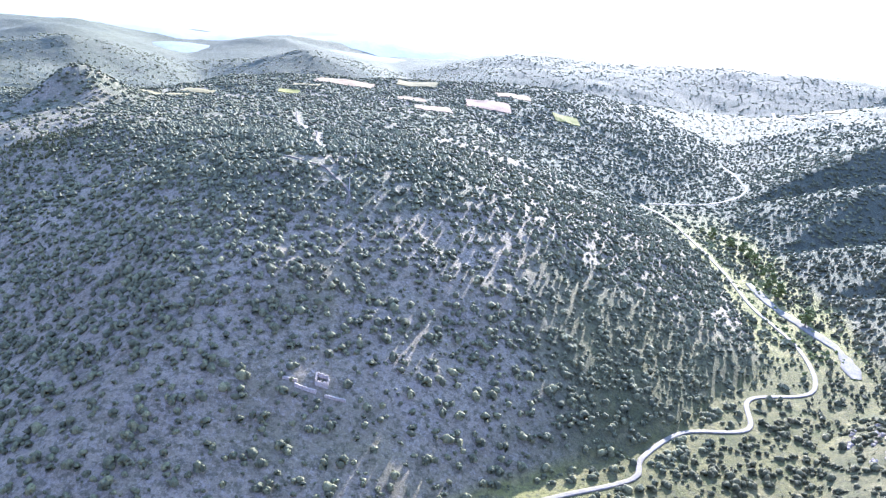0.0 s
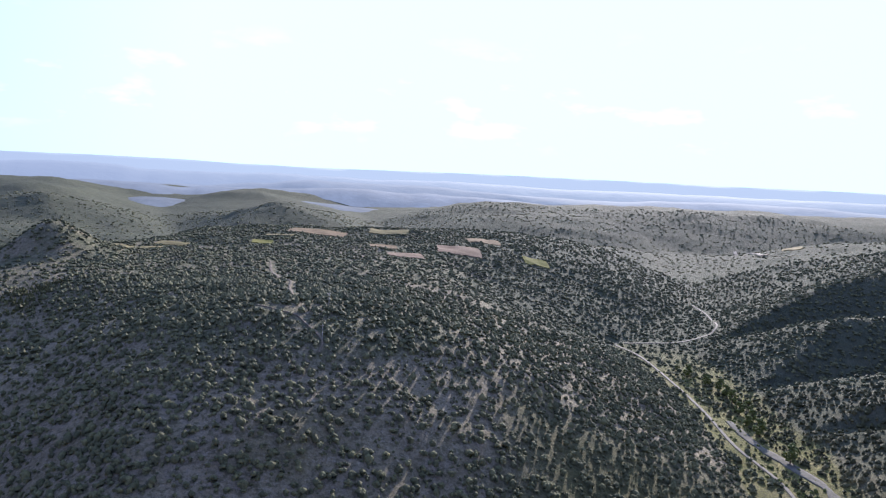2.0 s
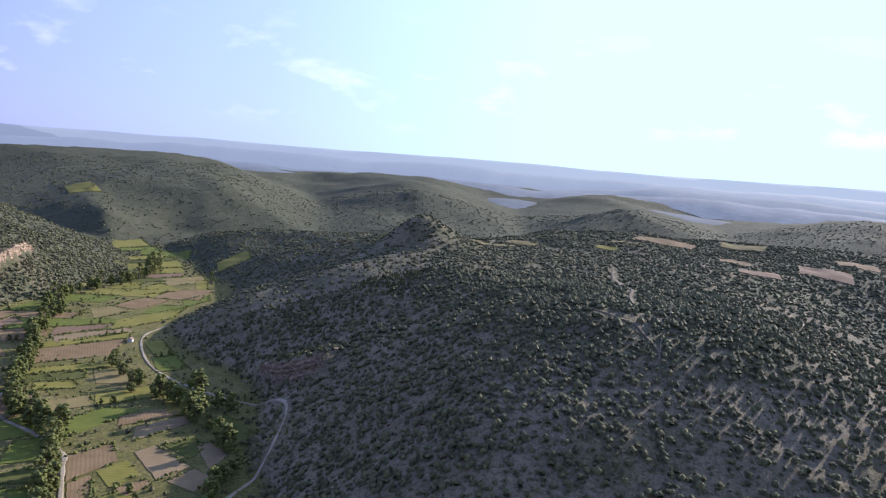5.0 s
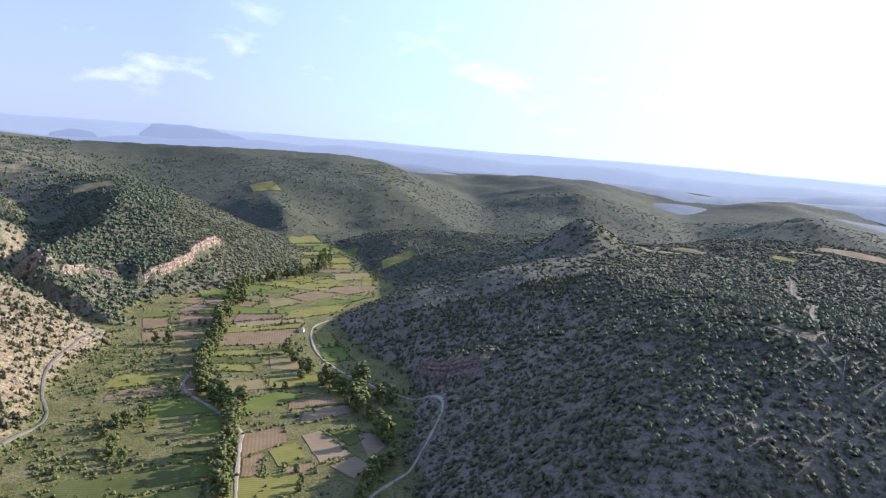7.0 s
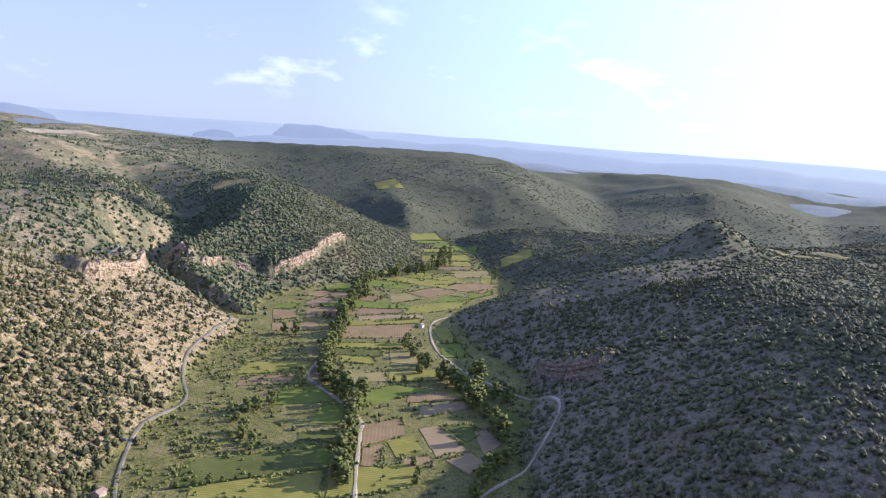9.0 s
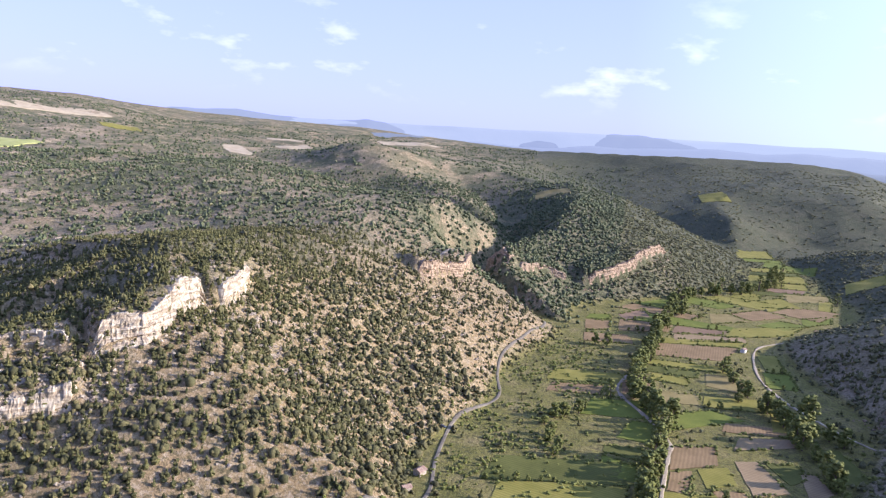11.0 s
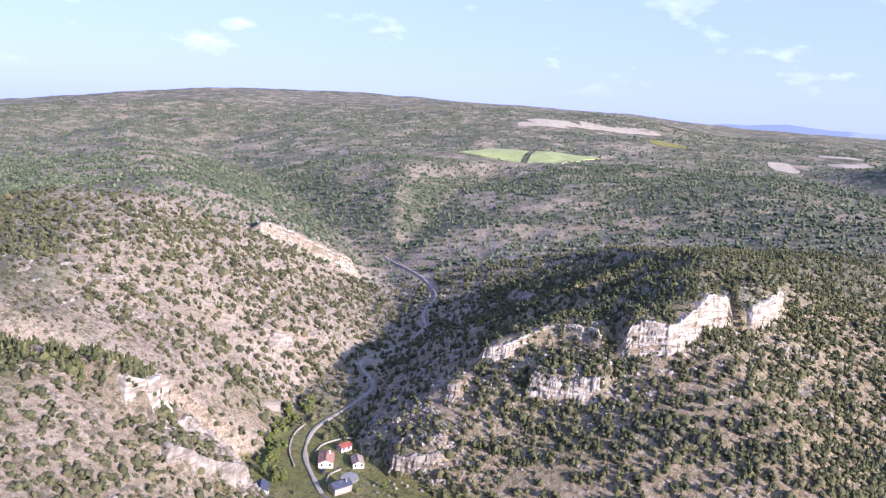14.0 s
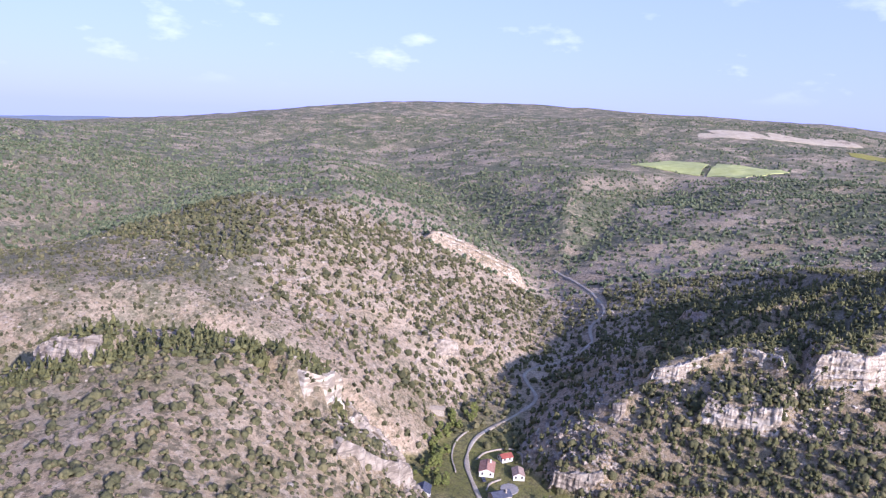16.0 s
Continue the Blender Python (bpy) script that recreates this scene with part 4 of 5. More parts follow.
def roof_bmesh(w, l_, eave, rise, over=0.4, thick=0.18):
    """A pitched roof with overhang, thickness and a row of ridge tiles."""
    bm = bmesh.new()
    hw, hl = w / 2 + over, l_ / 2 + over
    drop = rise * over / (w / 2)
    prof = [(-hw, eave - drop), (0, eave + rise), (hw, eave - drop), (hw, eave - drop + thick), (0, eave + rise + thick), (-hw, eave - drop + thick)]
    a = [bm.verts.new((px, -hl, pz)) for px, pz in prof]
    b = [bm.verts.new((px, hl, pz)) for px, pz in prof]
    for i in range(6):
        bm.faces.new((a[i], a[(i + 1) % 6], b[(i + 1) % 6], b[i]))
    for q in ((0, 1, 4, 5), (1, 2, 3, 4)):
        bm.faces.new([a[i] for i in q])
        bm.faces.new([b[i] for i in reversed(q)])
    for k in range(int(2 * hl / 0.45)):
        box(bm, 0, -hl + 0.22 + 0.45 * k, eave + rise + thick - 0.06, 0.3, 0.4, 0.14)
    for side in (-1, 1):
        for k in range(int(2 * hl / 0.6)):
            y0 = -hl + 0.3 + 0.6 * k
            c = [bm.verts.new((side * px, y0 + dy, pz + thick + 0.05 * (abs(dy) < 0.01))) for px, pz in ((hw, eave - drop), (0, eave + rise)) for dy in (-0.12, 0.0, 0.12)]
            bm.faces.new((c[0], c[1], c[4], c[3]))
            bm.faces.new((c[1], c[2], c[5], c[4]))
    bmesh.ops.recalc_face_normals(bm, faces=bm.faces)
    return bm


def window_part(house, wx, wy, wz, w, h, turn):
    """A window in the wall: frame, panes and sill. turn: the way it faces, in degrees."""
    m = pose(wx, wy, wz, 0, 0, turn)
    bm = bmesh.new()
    for dx, dz, sx, sz in ((-w / 2, 0, 0.08, h), (w / 2, 0, 0.08, h), (0, 0, w, 0.08), (0, h - 0.08, w, 0.08), (0, 0, 0.05, h)):
        box(bm, dx, 0.03, dz, sx, 0.1, sz)
    bm.transform(m)
    frame_ob = part("window", bm, WOOD, house)
    bm = bmesh.new()
    box(bm, 0, 0.02, 0.04, w - 0.06, 0.04, h - 0.1)
    bm.transform(m)
    part("pane", bm, GLASS, frame_ob)
    bm = bmesh.new()
    box(bm, 0, 0.1, -0.1, w + 0.3, 0.22, 0.08)
    bm.transform(m)
    part("sill", bm, CONCRETE, frame_ob)


def house(x_, y_, turn, w, l_, eave, rise, walls, roof, label, windows=True, chimney=True):
    root = new("house")
    bm = bmesh.new()
    box(bm, 0, 0, -1.2, w, l_, eave + 1.2)
    g = 0.02
    for s in (-1, 1):
        tri = [bm.verts.new(c) for c in ((-w / 2, s * l_ / 2, eave), (w / 2, s * l_ / 2, eave), (0, s * l_ / 2, eave + rise - g))]
        tri2 = [bm.verts.new((v.co.x, s * (l_ / 2 - 0.3), v.co.z)) for v in tri]
        bm.faces.new(tri)
        bm.faces.new(tri2)
        for i in range(3):
            bm.faces.new((tri[i], tri[(i + 1) % 3], tri2[(i + 1) % 3], tri2[i]))
    bmesh.ops.recalc_face_normals(bm, faces=bm.faces)
    part("wall", bm, walls, root)
    roof_ob = part("roof", roof_bmesh(w, l_, eave, rise), roof, root)
    if chimney:
        bm = bmesh.new()
        box(bm, w * 0.22, l_ * 0.25, eave + rise * 0.4, 0.7, 0.7, rise * 0.6 + 1.0)
        box(bm, w * 0.22, l_ * 0.25, eave + rise + 1.0, 0.9, 0.9, 0.12)
        part("chimney", bm, walls, roof_ob)
    bm = bmesh.new()
    box(bm, 0, l_ / 2 + 0.03, 0, 1.0, 0.08, 2.05)
    for k in range(4):
        box(bm, -0.375 + 0.25 * k, l_ / 2 + 0.08, 0.05, 0.21, 0.03, 1.95)
    door = part("door", bm, WOOD, root)
    bm = bmesh.new()
    box(bm, 0.36, l_ / 2 + 0.11, 1.0, 0.05, 0.06, 0.14)
    part("handle", bm, GLASS, door)
    if windows:
        for wy in (-l_ * 0.28, l_ * 0.2):
            window_part(root, w / 2, wy, 1.0, 1.0, 1.2, -90)
            window_part(root, -w / 2, wy, 1.0, 1.0, 1.2, 90)
        for wx in (-w * 0.28, w * 0.28):
            window_part(root, wx, l_ / 2, 1.0, 0.9, 1.2, 0)
            window_part(root, wx, -l_ / 2, 1.0, 0.9, 1.2, 180)
    root.matrix_basis = pose(x_, y_, one(x_, y_) + 0.1, 0, 0, turn)
    clear_disc(x_, y_, max(w, l_) * 0.6)
    return tagged(root, label, "house")


house(-309, -178, 118, 7.4, 11.5, 2.7, 1.5, PLASTER, TILES, "white plastered house with a faded clay-tile roof beside the lane")
house(-326, -177, 60, 5.2, 6.4, 2.4, 1.2, PLASTER, BRIGHT_TILES, "small white house with a bright red tiled roof", chimney=False)
house(-315, -163, 125, 5.6, 8.4, 2.4, 1.3, PLASTER, BROWN_TILES, "low house with an old brown tiled roof", chimney=False)
house(-288, -158, 60, 6.5, 9.5, 3.4, 1.6, STONE_WALL, DARK_ROOF, "stone house with a dark roof below the yard", windows=False)
house(-264, -186, 120, 6.5, 8.0, 3.2, 1.6, PLASTER, DARK_ROOF, "small white house with a dark roof among bushes", chimney=False)
house(-340, -232, 32, 6.0, 8.5, 2.6, 0.7, STONE_WALL, SHEET, "lone stone barn with a pale beige sheet roof", windows=False, chimney=False)
house(-346, 116, 35, 4.5, 5.5, 2.6, 1.0, STONE_WALL, BROWN_TILES, "small stone hut with a brown tiled roof by the road", windows=False, chimney=False)
house(-330, 104, 15, 3.5, 4.5, 2.3, 0.8, STONE_WALL, BROWN_TILES, "tiny stone shed near the road", windows=False, chimney=False)
house(-522, 476, 30, 4.0, 5.0, 2.6, 1.0, PLASTER, BROWN_TILES, "little pale field hut beside the lane", windows=False, chimney=False)


def yard():
    x_, y_ = -301, -160
    bm = bmesh.new()
    bmesh.ops.create_cone(bm, cap_ends=True, segments=14, radius1=4.6, radius2=4.5, depth=0.5)
    for v in bm.verts:
        v.co.x *= 1.2 + 0.06 * math.sin(v.co.y * 3)
    bm.transform(pose(x_, y_, one(x_, y_) + 0.12, 0, 0, 30))
    return tagged(part("yard", bm, CONCRETE), "rounded concrete yard between the houses", "yard", kind="structure")


def garden_wall(points, label):
    """A low rubble wall of rough stones along a line."""
    root = new("stone_wall")
    rg = np.random.default_rng(len(points) * 7 + int(abs(points[0][0])))
    line = smooth_line(points, 1.1)
    forms = []
    for k in range(5):
        bm = bmesh.new()
        for v in box(bm, 0, 0, 0, 1.25, 0.55, 0.9):
            v.co += Vector(rg.normal(0, 0.07, 3))
        me = bpy.data.meshes.new("stone")
        bm.to_mesh(me)
        bm.free()
        me.materials.append(STONE_WALL)
        forms.append(me)
    for a, b in zip(line, line[1:]):
        m = (a + b) / 2
        st = new("stone", forms[int(rg.integers(0, 5))])
        st.parent = root
        st.matrix_basis = pose(m[0], m[1], one(m[0], m[1]) - 0.2, 0, 0, math.degrees(math.atan2(b[1] - a[1], b[0] - a[0])))
    return tagged(root, label, "wall")


def ruin():
    """A roofless stone sheepfold: broken walls round a hut shell, on a terrace."""
    x_, y_ = -46, 279
    root = new("ruin")
    rg = np.random.default_rng(8)
    z_ = one(x_, y_)
    for name, cx, cy, sx, sy, h in (("wall", 0, 0, 5.0, 0.6, 2.6), ("wall", 0, 4.2, 5.0, 0.6, 2.0), ("wall", -2.5, 2.1, 0.6, 4.2, 3.0), ("wall", 2.5, 2.1, 0.6, 4.2, 1.7),
                                    ("terrace_wall", -6, -3.5, 9.0, 0.8, 1.6), ("terrace_wall", 6.5, -4.0, 9.0, 0.8, 1.2), ("terrace_wall", -13, -1.0, 6.0, 0.8, 1.1)):
        bm = bmesh.new()
        n = int(max(sx, sy) / 0.5)
        for k in range(n):
            t = (k + 0.5) / n - 0.5
            top = h * rg.uniform(0.7, 1.05)
            px, py = cx + (t * sx if sx > sy else 0), cy + (t * sy if sy >= sx else 0)
            z0 = one(x_ + px, y_ + py) - z_ - 0.5
            for v in box(bm, px, py, z0, 0.55 if sx > sy else sx, sy if sx > sy else 0.55, top + 0.5):
                v.co += Vector(rg.normal(0, 0.05, 3))
        part(name, bm, STONE_WALL, root)
    root.matrix_basis = Matrix.Translation((x_, y_, z_))
    clear_disc(x_, y_, 9)
    return tagged(root, "roofless stone sheepfold ruin with terrace walls on the slope", "ruin")


def pole(x_, y_, tall=9.0):
    root = new("utility_pole")
    bm = bmesh.new()
    bmesh.ops.create_cone(bm, cap_ends=True, segments=8, radius1=0.2, radius2=0.13, depth=tall, matrix=Matrix.Translation((0, 0, tall / 2 - 0.5)))
    part("post", bm, PALE_WOOD, root)
    bm = bmesh.new()
    box(bm, 0, 0, tall - 1.4, 2.2, 0.14, 0.14)
    arm = part("crossarm", bm, PALE_WOOD, root)
    for dx in (-0.95, 0, 0.95):
        bm = bmesh.new()
        bmesh.ops.create_cone(bm, cap_ends=True, segments=8, radius1=0.08, radius2=0.05, depth=0.3, matrix=Matrix.Translation((dx, 0, tall - 1.1)))
        part("insulator", bm, PLASTER, arm)
    root.matrix_basis = pose(x_, y_, one(x_, y_), 0, 0, 10)
    return tagged(root, "pale wooden utility pole with a crossarm on the brow", "utility pole")


def car(x_, y_, turn, colour, label):
    root = new("car")
    paint, n_, l2, b_ = material("car_paint", 0.3, 0.5)
    b_.inputs["Base Color"].default_value = (*colour, 1)
    b_.inputs["Coat Weight"].default_value = 0.6
    bm = bmesh.new()
    prof = [(-2.1, 0.3), (2.1, 0.3), (2.15, 0.7), (1.95, 0.88), (1.0, 0.98), (0.45, 1.45), (-1.3, 1.48), (-1.95, 0.98), (-2.15, 0.8)]
    a = [bm.verts.new((px, -0.85, pz)) for px, pz in prof]
    b = [bm.verts.new((px, 0.85, pz)) for px, pz in prof]
    for i in range(len(prof)):
        bm.faces.new((a[i], a[(i + 1) % len(prof)], b[(i + 1) % len(prof)], b[i]))
    bm.faces.new(a[::-1])
    bm.faces.new(b)
    bmesh.ops.recalc_face_normals(bm, faces=bm.faces)
    bmesh.ops.bevel(bm, geom=bm.edges[:], offset=0.06, segments=2, affect="EDGES")
    body = part("body", bm, paint, root)
    for name, q in (("windscreen", ((0.98, 1.0), (0.49, 1.42))), ("rear_window", ((-1.9, 1.02), (-1.35, 1.45)))):
        bm = bmesh.new()
        (x0, z0), (x1, z1) = q
        o = 0.03 if x0 > 0 else -0.03
        vs = [bm.verts.new(c) for c in ((x0 + o, -0.68, z0 + 0.03), (x0 + o, 0.68, z0 + 0.03), (x1 + o, 0.6, z1 + 0.03), (x1 + o, -0.6, z1 + 0.03))]
        bm.faces.new(vs)
        bmesh.ops.solidify(bm, geom=bm.faces[:], thickness=0.02)
        part(name, bm, GLASS, body)
    for wx in (-1.35, 1.35):
        for wy in (-0.8, 0.8):
            bm = bmesh.new()
            bmesh.ops.create_cone(bm, cap_ends=True, segments=14, radius1=0.33, radius2=0.33, depth=0.22, matrix=Matrix.Translation((wx, wy, 0.33)) @ Euler((radians(90), 0, 0)).to_matrix().to_4x4())
            wheel = part("wheel", bm, DARK_ROOF, root)
            bm = bmesh.new()
            bmesh.ops.create_cone(bm, cap_ends=True, segments=10, radius1=0.2, radius2=0.18, depth=0.24, matrix=Matrix.Translation((wx, wy, 0.33)) @ Euler((radians(90), 0, 0)).to_matrix().to_4x4())
            part("rim", bm, CONCRETE, wheel)
    root.matrix_basis = pose(x_, y_, one(x_, y_) + 0.5, 0, 0, turn)
    return tagged(root, label, "car")


yard()
garden_wall([(-316, -189), (-327, -189), (-338, -181), (-334, -172), (-325, -166)], "low rubble garden wall round the house plot")
garden_wall([(-306, -168), (-299, -170), (-292, -168)], "low rubble wall beside the yard")
garden_wall([(-298, -190), (-312, -202), (-330, -210), (-348, -211)], "low dry-stone wall along the meadow")
ruin()
pole(-54, 411)
pole(-57, 461)
car(-398, 146, 45, (0.04, 0.05, 0.07), "dark car standing on the pale valley road")
car(-299, -174, 48, (0.05, 0.05, 0.06), "dark car parked beside the white house")


# ---- plants ----
def foliage(name, stops, rough=0.8):
    m, n, l, b = material(name, rough, 0.25)
    geo = n.new("ShaderNodeNewGeometry")
    c = ramp(n, l, geo.outputs["Random Per Island"], stops)
    f = ramp(n, l, noise_node(n, l, 0.7, 3, 0.7), [(0.3, (0.55, 0.55, 0.55)), (0.7, (1.3, 1.3, 1.3))])
    l.new(mix(n, l, 1.0, c, f, "MULTIPLY"), b.inputs["Base Color"])
    bump(n, l, b, noise_node(n, l, 0.5, 3, 0.7), 0.7, 0.5)
    return m


SCRUB = foliage("juniper_scrub", [(0.0, (0.064, 0.064, 0.026)), (0.45, (0.098, 0.095, 0.039)), (0.8, (0.135, 0.124, 0.052)), (1.0, (0.182, 0.155, 0.068))])
WOODLAND = foliage("holm_oak_woodland", [(0.0, (0.066, 0.084, 0.04)), (0.45, (0.098, 0.12, 0.056)), (0.8, (0.136, 0.152, 0.074)), (1.0, (0.185, 0.185, 0.092))])
HILL_SCRUB = foliage("grey_green_scrub", [(0.0, (0.088, 0.09, 0.042)), (0.45, (0.126, 0.127, 0.058)), (0.8, (0.168, 0.166, 0.073)), (1.0, (0.21, 0.2, 0.086))])
PINE = foliage("pine_needles", [(0.0, (0.064, 0.066, 0.023)), (0.6, (0.108, 0.108, 0.038)), (1.0, (0.165, 0.155, 0.055))])
LEAVES = foliage("broad_leaves", [(0.0, (0.1, 0.115, 0.026)), (0.5, (0.155, 0.172, 0.04)), (1.0, (0.215, 0.225, 0.058))])
BARK = surface_material("bark", (0.10, 0.075, 0.055), (0.15, 0.115, 0.085), (0.2, 0.16, 0.12), 1.0, 0.15)


def lobe(rng, sides=5, rings=2):
    """One uneven tuft: a tip and two or three rings down to the hem."""
    v = [(rng.normal(0, 0.1), rng.normal(0, 0.1), rng.uniform(0.9, 1.1))]
    for z, r in ((0.55, 0.85), (-0.1, 0.8)) if rings == 2 else ((0.78, 0.56), (0.36, 0.92), (-0.12, 0.78)):
        turn = rng.uniform(0, 6.28)
        for k in range(sides):
            a = turn + 6.283 * k / sides
            q = r * rng.uniform(0.78, 1.16)
            v.append((q * math.cos(a), q * math.sin(a), z + rng.uniform(-0.12, 0.12)))
    f = []
    for k in range(sides):
        n = (k + 1) % sides
        f.append((0, 1 + k, 1 + n))
        for q in range(rings - 1):
            o = 1 + q * sides
            f.append((o + k, o + sides + k, o + n))
            f.append((o + n, o + sides + k, o + sides + n))
    return np.array(v), np.array(f)


def bush_forms(rng, count, lobes, pine=False, sides=5, rings=2):
    """A few plant forms of unit radius and height, each of several tufts."""
    forms = []
    for _ in range(count):
        vs, fs, base = [], [], 0
        for k in range(lobes):
            v, f = lobe(rng, sides, rings)
            if pine:
                h = k / max(1, lobes - 1)
                r = (1.0 - 0.62 * h) * rng.uniform(0.85, 1.1)
                v = v * (r, r, 0.56) + (rng.normal(0, 0.12), rng.normal(0, 0.12), 0.06 + 0.42 * h)
            elif k == 0:
                v = v * (0.8, 0.8, 0.9)
            else:
                a, q = rng.uniform(0, 6.28), rng.uniform(0.3, 0.62)
                r = rng.uniform(0.42, 0.66)
                v = v * (r, r, r * 1.1) + (q * math.cos(a), q * math.sin(a), rng.uniform(-0.05, 0.25))
            vs.append(v)
            fs.append(f + base)
            base += len(v)
        forms.append((np.vstack(vs), np.vstack(fs)))
    return forms


def plant(name, forms, x, y, radius, tall, mat, label, category, rng):
    """All plants of one kind in one mesh, each turned and sized on its own."""
    z = height(x, y) - 0.15
    pick = rng.integers(0, len(forms), len(x))
    turn = rng.uniform(0, 6.283, len(x))
    V, F, base = [], [], 0
    for k, (v, f) in enumerate(forms):
        m = pick == k
        n = int(m.sum())
        if not n:
            continue
        c, s = np.cos(turn[m])[:, None], np.sin(turn[m])[:, None]
        r = radius[m][:, None]
        px = (v[None, :, 0] * c - v[None, :, 1] * s) * r + x[m][:, None]
        py = (v[None, :, 0] * s + v[None, :, 1] * c) * r + y[m][:, None]
        pz = v[None, :, 2] * tall[m][:, None] + z[m][:, None]
        V.append(np.stack([px, py, pz], -1).reshape(-1, 3))
        F.append((f[None] + (np.arange(n) * len(v))[:, None, None] + base).reshape(-1, 3))
        base += n * len(v)
    return tagged(new(name, mesh_from(name, np.vstack(V), np.vstack(F), mat, len(forms[0][0]) > 30)), label, category, kind="stuff")


def sites(rng, tries, near, far, west=-166.0, east=44.0):
    """Places for plants on open hillside, thinned by patches; also how wooded each place is."""
    a = np.radians(rng.uniform(west, east, tries))
    d = np.sqrt(rng.uniform(near ** 2, far ** 2, tries))
    x, y = d * np.sin(a), d * np.cos(a)
    i, j = cell(x, y)
    keep = ~(CLEAR[i, j] & (d < 1900))
    for cx, cy, deep, wide, _ in FAR_FIELDS:
        far = math.hypot(cx, cy)
        along, across = (x * cx + y * cy) / far - far, (x * cy - y * cx) / far
        keep &= ~((np.abs(across) < wide / 2) & (np.abs(along + 45) < deep / 2 + 55))
    x, y, d = x[keep], y[keep], d[keep]
    off = floor_distance(x, y)
    z = height(x, y)
    # sunny slopes south of the river are barer, hilltops and the north side more wooded
    sunny = step(-150, -330, x) * step(260, 120, y)
    wood = 0.7 + 0.42 * fbm(x, y, 120, 3, 91) + 0.25 * fbm(x, y, 30, 2, 93)
    high = step(52, 72, z)
    wood = wood - 0.02 * sunny * (1 - high) - 0.06 * high * step(-330, -420, x)
    hill_c = step(-280, -330, y) * step(-150, -320, x)
    wood = wood - 0.08 * hill_c * step(112, 84, z) - 0.12 * step(-60, -130, y) * step(-300, -240, x) * (d < 249)
    wood = wood + 0.12 * step(-700, -900, x)
    wood = wood + 0.35 * step(76, 88, z) * step(340, 430, y) * step(-420, -330, x) * (d < 1300)
    bend = step(150, 240, y) * step(-420, -330, x) * step(230, 180, x)
    wood = wood - 0.02 * bend + 0.28 * step(650, 800, d) * step(-1.2, -1.1, np.arctan2(x, y))
    wood = np.where((np.hypot(x + 165, y + 220) < 75) & (z > 70) & (d > 249) & (d < 285), 1.0, wood)
    wood = np.where((off < -1) & (np.hypot(x, y) < 1000) & ~((x < -335) & (y < -150)), np.where(rng.random(len(x)) < 0.5, 0.12, 0.0) + 0.6 * (x > 60), wood)
    wood = wood * (1 - 0.5 * bare_ground(x, y))
    wood = wood + 0.3 * step(-2.4, -2.47, np.arctan2(x, y)) * step(330, 400, d)
    use = rng.random(len(x)) < np.clip(wood, 0, 1)
    return x[use], y[use], d[use], wood[use], z[use], off[use]


rng = np.random.default_rng(21)
x, y, d, wood, z, off = (np.concatenate(q) for q in zip(sites(rng, 62000, 110, 690), sites(rng, 5000, 110, 262, -166, -100), sites(rng, 7000, 330, 640, -108, -70), sites(rng, 12000, 300, 690, -48, 22)))
conifer = (rng.random(len(x)) < 0.85) & (((z > 62) & (x < -300) & (y > -220)) | ((np.hypot(x + 165, y + 220) < 75) & (z > 70) & (d > 249))) | (rng.random(len(x)) < np.where((x < -290) & (x > -640) & (y > -190) & (y < 90), 0.6, np.where(x < -290, 0.22, 0.0)))
near_forms, mid_forms, pine_forms = bush_forms(rng, 16, 3), bush_forms(rng, 16, 1), bush_forms(rng, 14, 2, True)
b = ~conifer
r = rng.uniform(1.0, 2.9, b.sum()) * rng.choice([0.7, 1.0, 1.25], b.sum())
r = r * np.where((x[b] > -300) & (y[b] < -40), 0.64, np.where(y[b] > 190, np.where(y[b] < 420, 0.9, 1.05), 1.12))
hill = y[b] > np.interp(x[b], [-620, -425, -287, -170, -40, 50, 222, 300], [460, 335, 205, 130, 160, 225, 392, 900])
for m, mat, text in ((hill, HILL_SCRUB, "grey-green bushes thickly dotted over the hill in the river bend"), (~hill, SCRUB, "dark juniper and holm-oak bushes dotted over stony slopes")):
    for at, shapes in ((m & (d[b] < 390), near_forms), (m & (d[b] >= 390), mid_forms)):
        plant("scrub", shapes, x[b][at], y[b][at], r[at], r[at] * rng.uniform(0.9, 1.5, at.sum()), mat, text, "scrub", rng)
r = rng.uniform(1.1, 2.1, conifer.sum())
plant("pine_wood", pine_forms, x[conifer], y[conifer], r, r * rng.uniform(1.5, 2.7, conifer.sum()), PINE, "dark green pines and junipers on the ridge top", "pine wood", rng)
x, y, d, wood, z, off = (np.concatenate(q) for q in zip(sites(rng, 62000, 690, 1400), sites(rng, 9000, 690, 1150, -26, 34), sites(rng, 6500, 700, 1150, -68, -48)))
forms = bush_forms(rng, 12, 1, sides=4)
r = rng.uniform(1.7, 3.8, len(x))
oaks = np.arctan2(x, y) > -1.0
for m, mat, text in ((oaks, HILL_SCRUB, "dark holm-oak scrub over the hills beyond the bend"), (~oaks, WOODLAND, "dense olive-green scrub over the hills beyond the valley")):
    plant("scrub", forms, x[m], y[m], r[m], r[m] * rng.uniform(*((0.65, 1.05) if mat is HILL_SCRUB else (1.0, 1.6)), m.sum()), mat, text, "scrub", rng)
x, y, d, wood, z, off = sites(rng, 46000, 1400, 3000)
seen = (np.arctan2(x, y) < -1.12) | (d < 2400)
x, y = x[seen], y[seen]
forms = bush_forms(rng, 12, 1, sides=4)
r = rng.uniform(2.6, 5.2, len(x))
oaks = np.arctan2(x, y) > -1.0
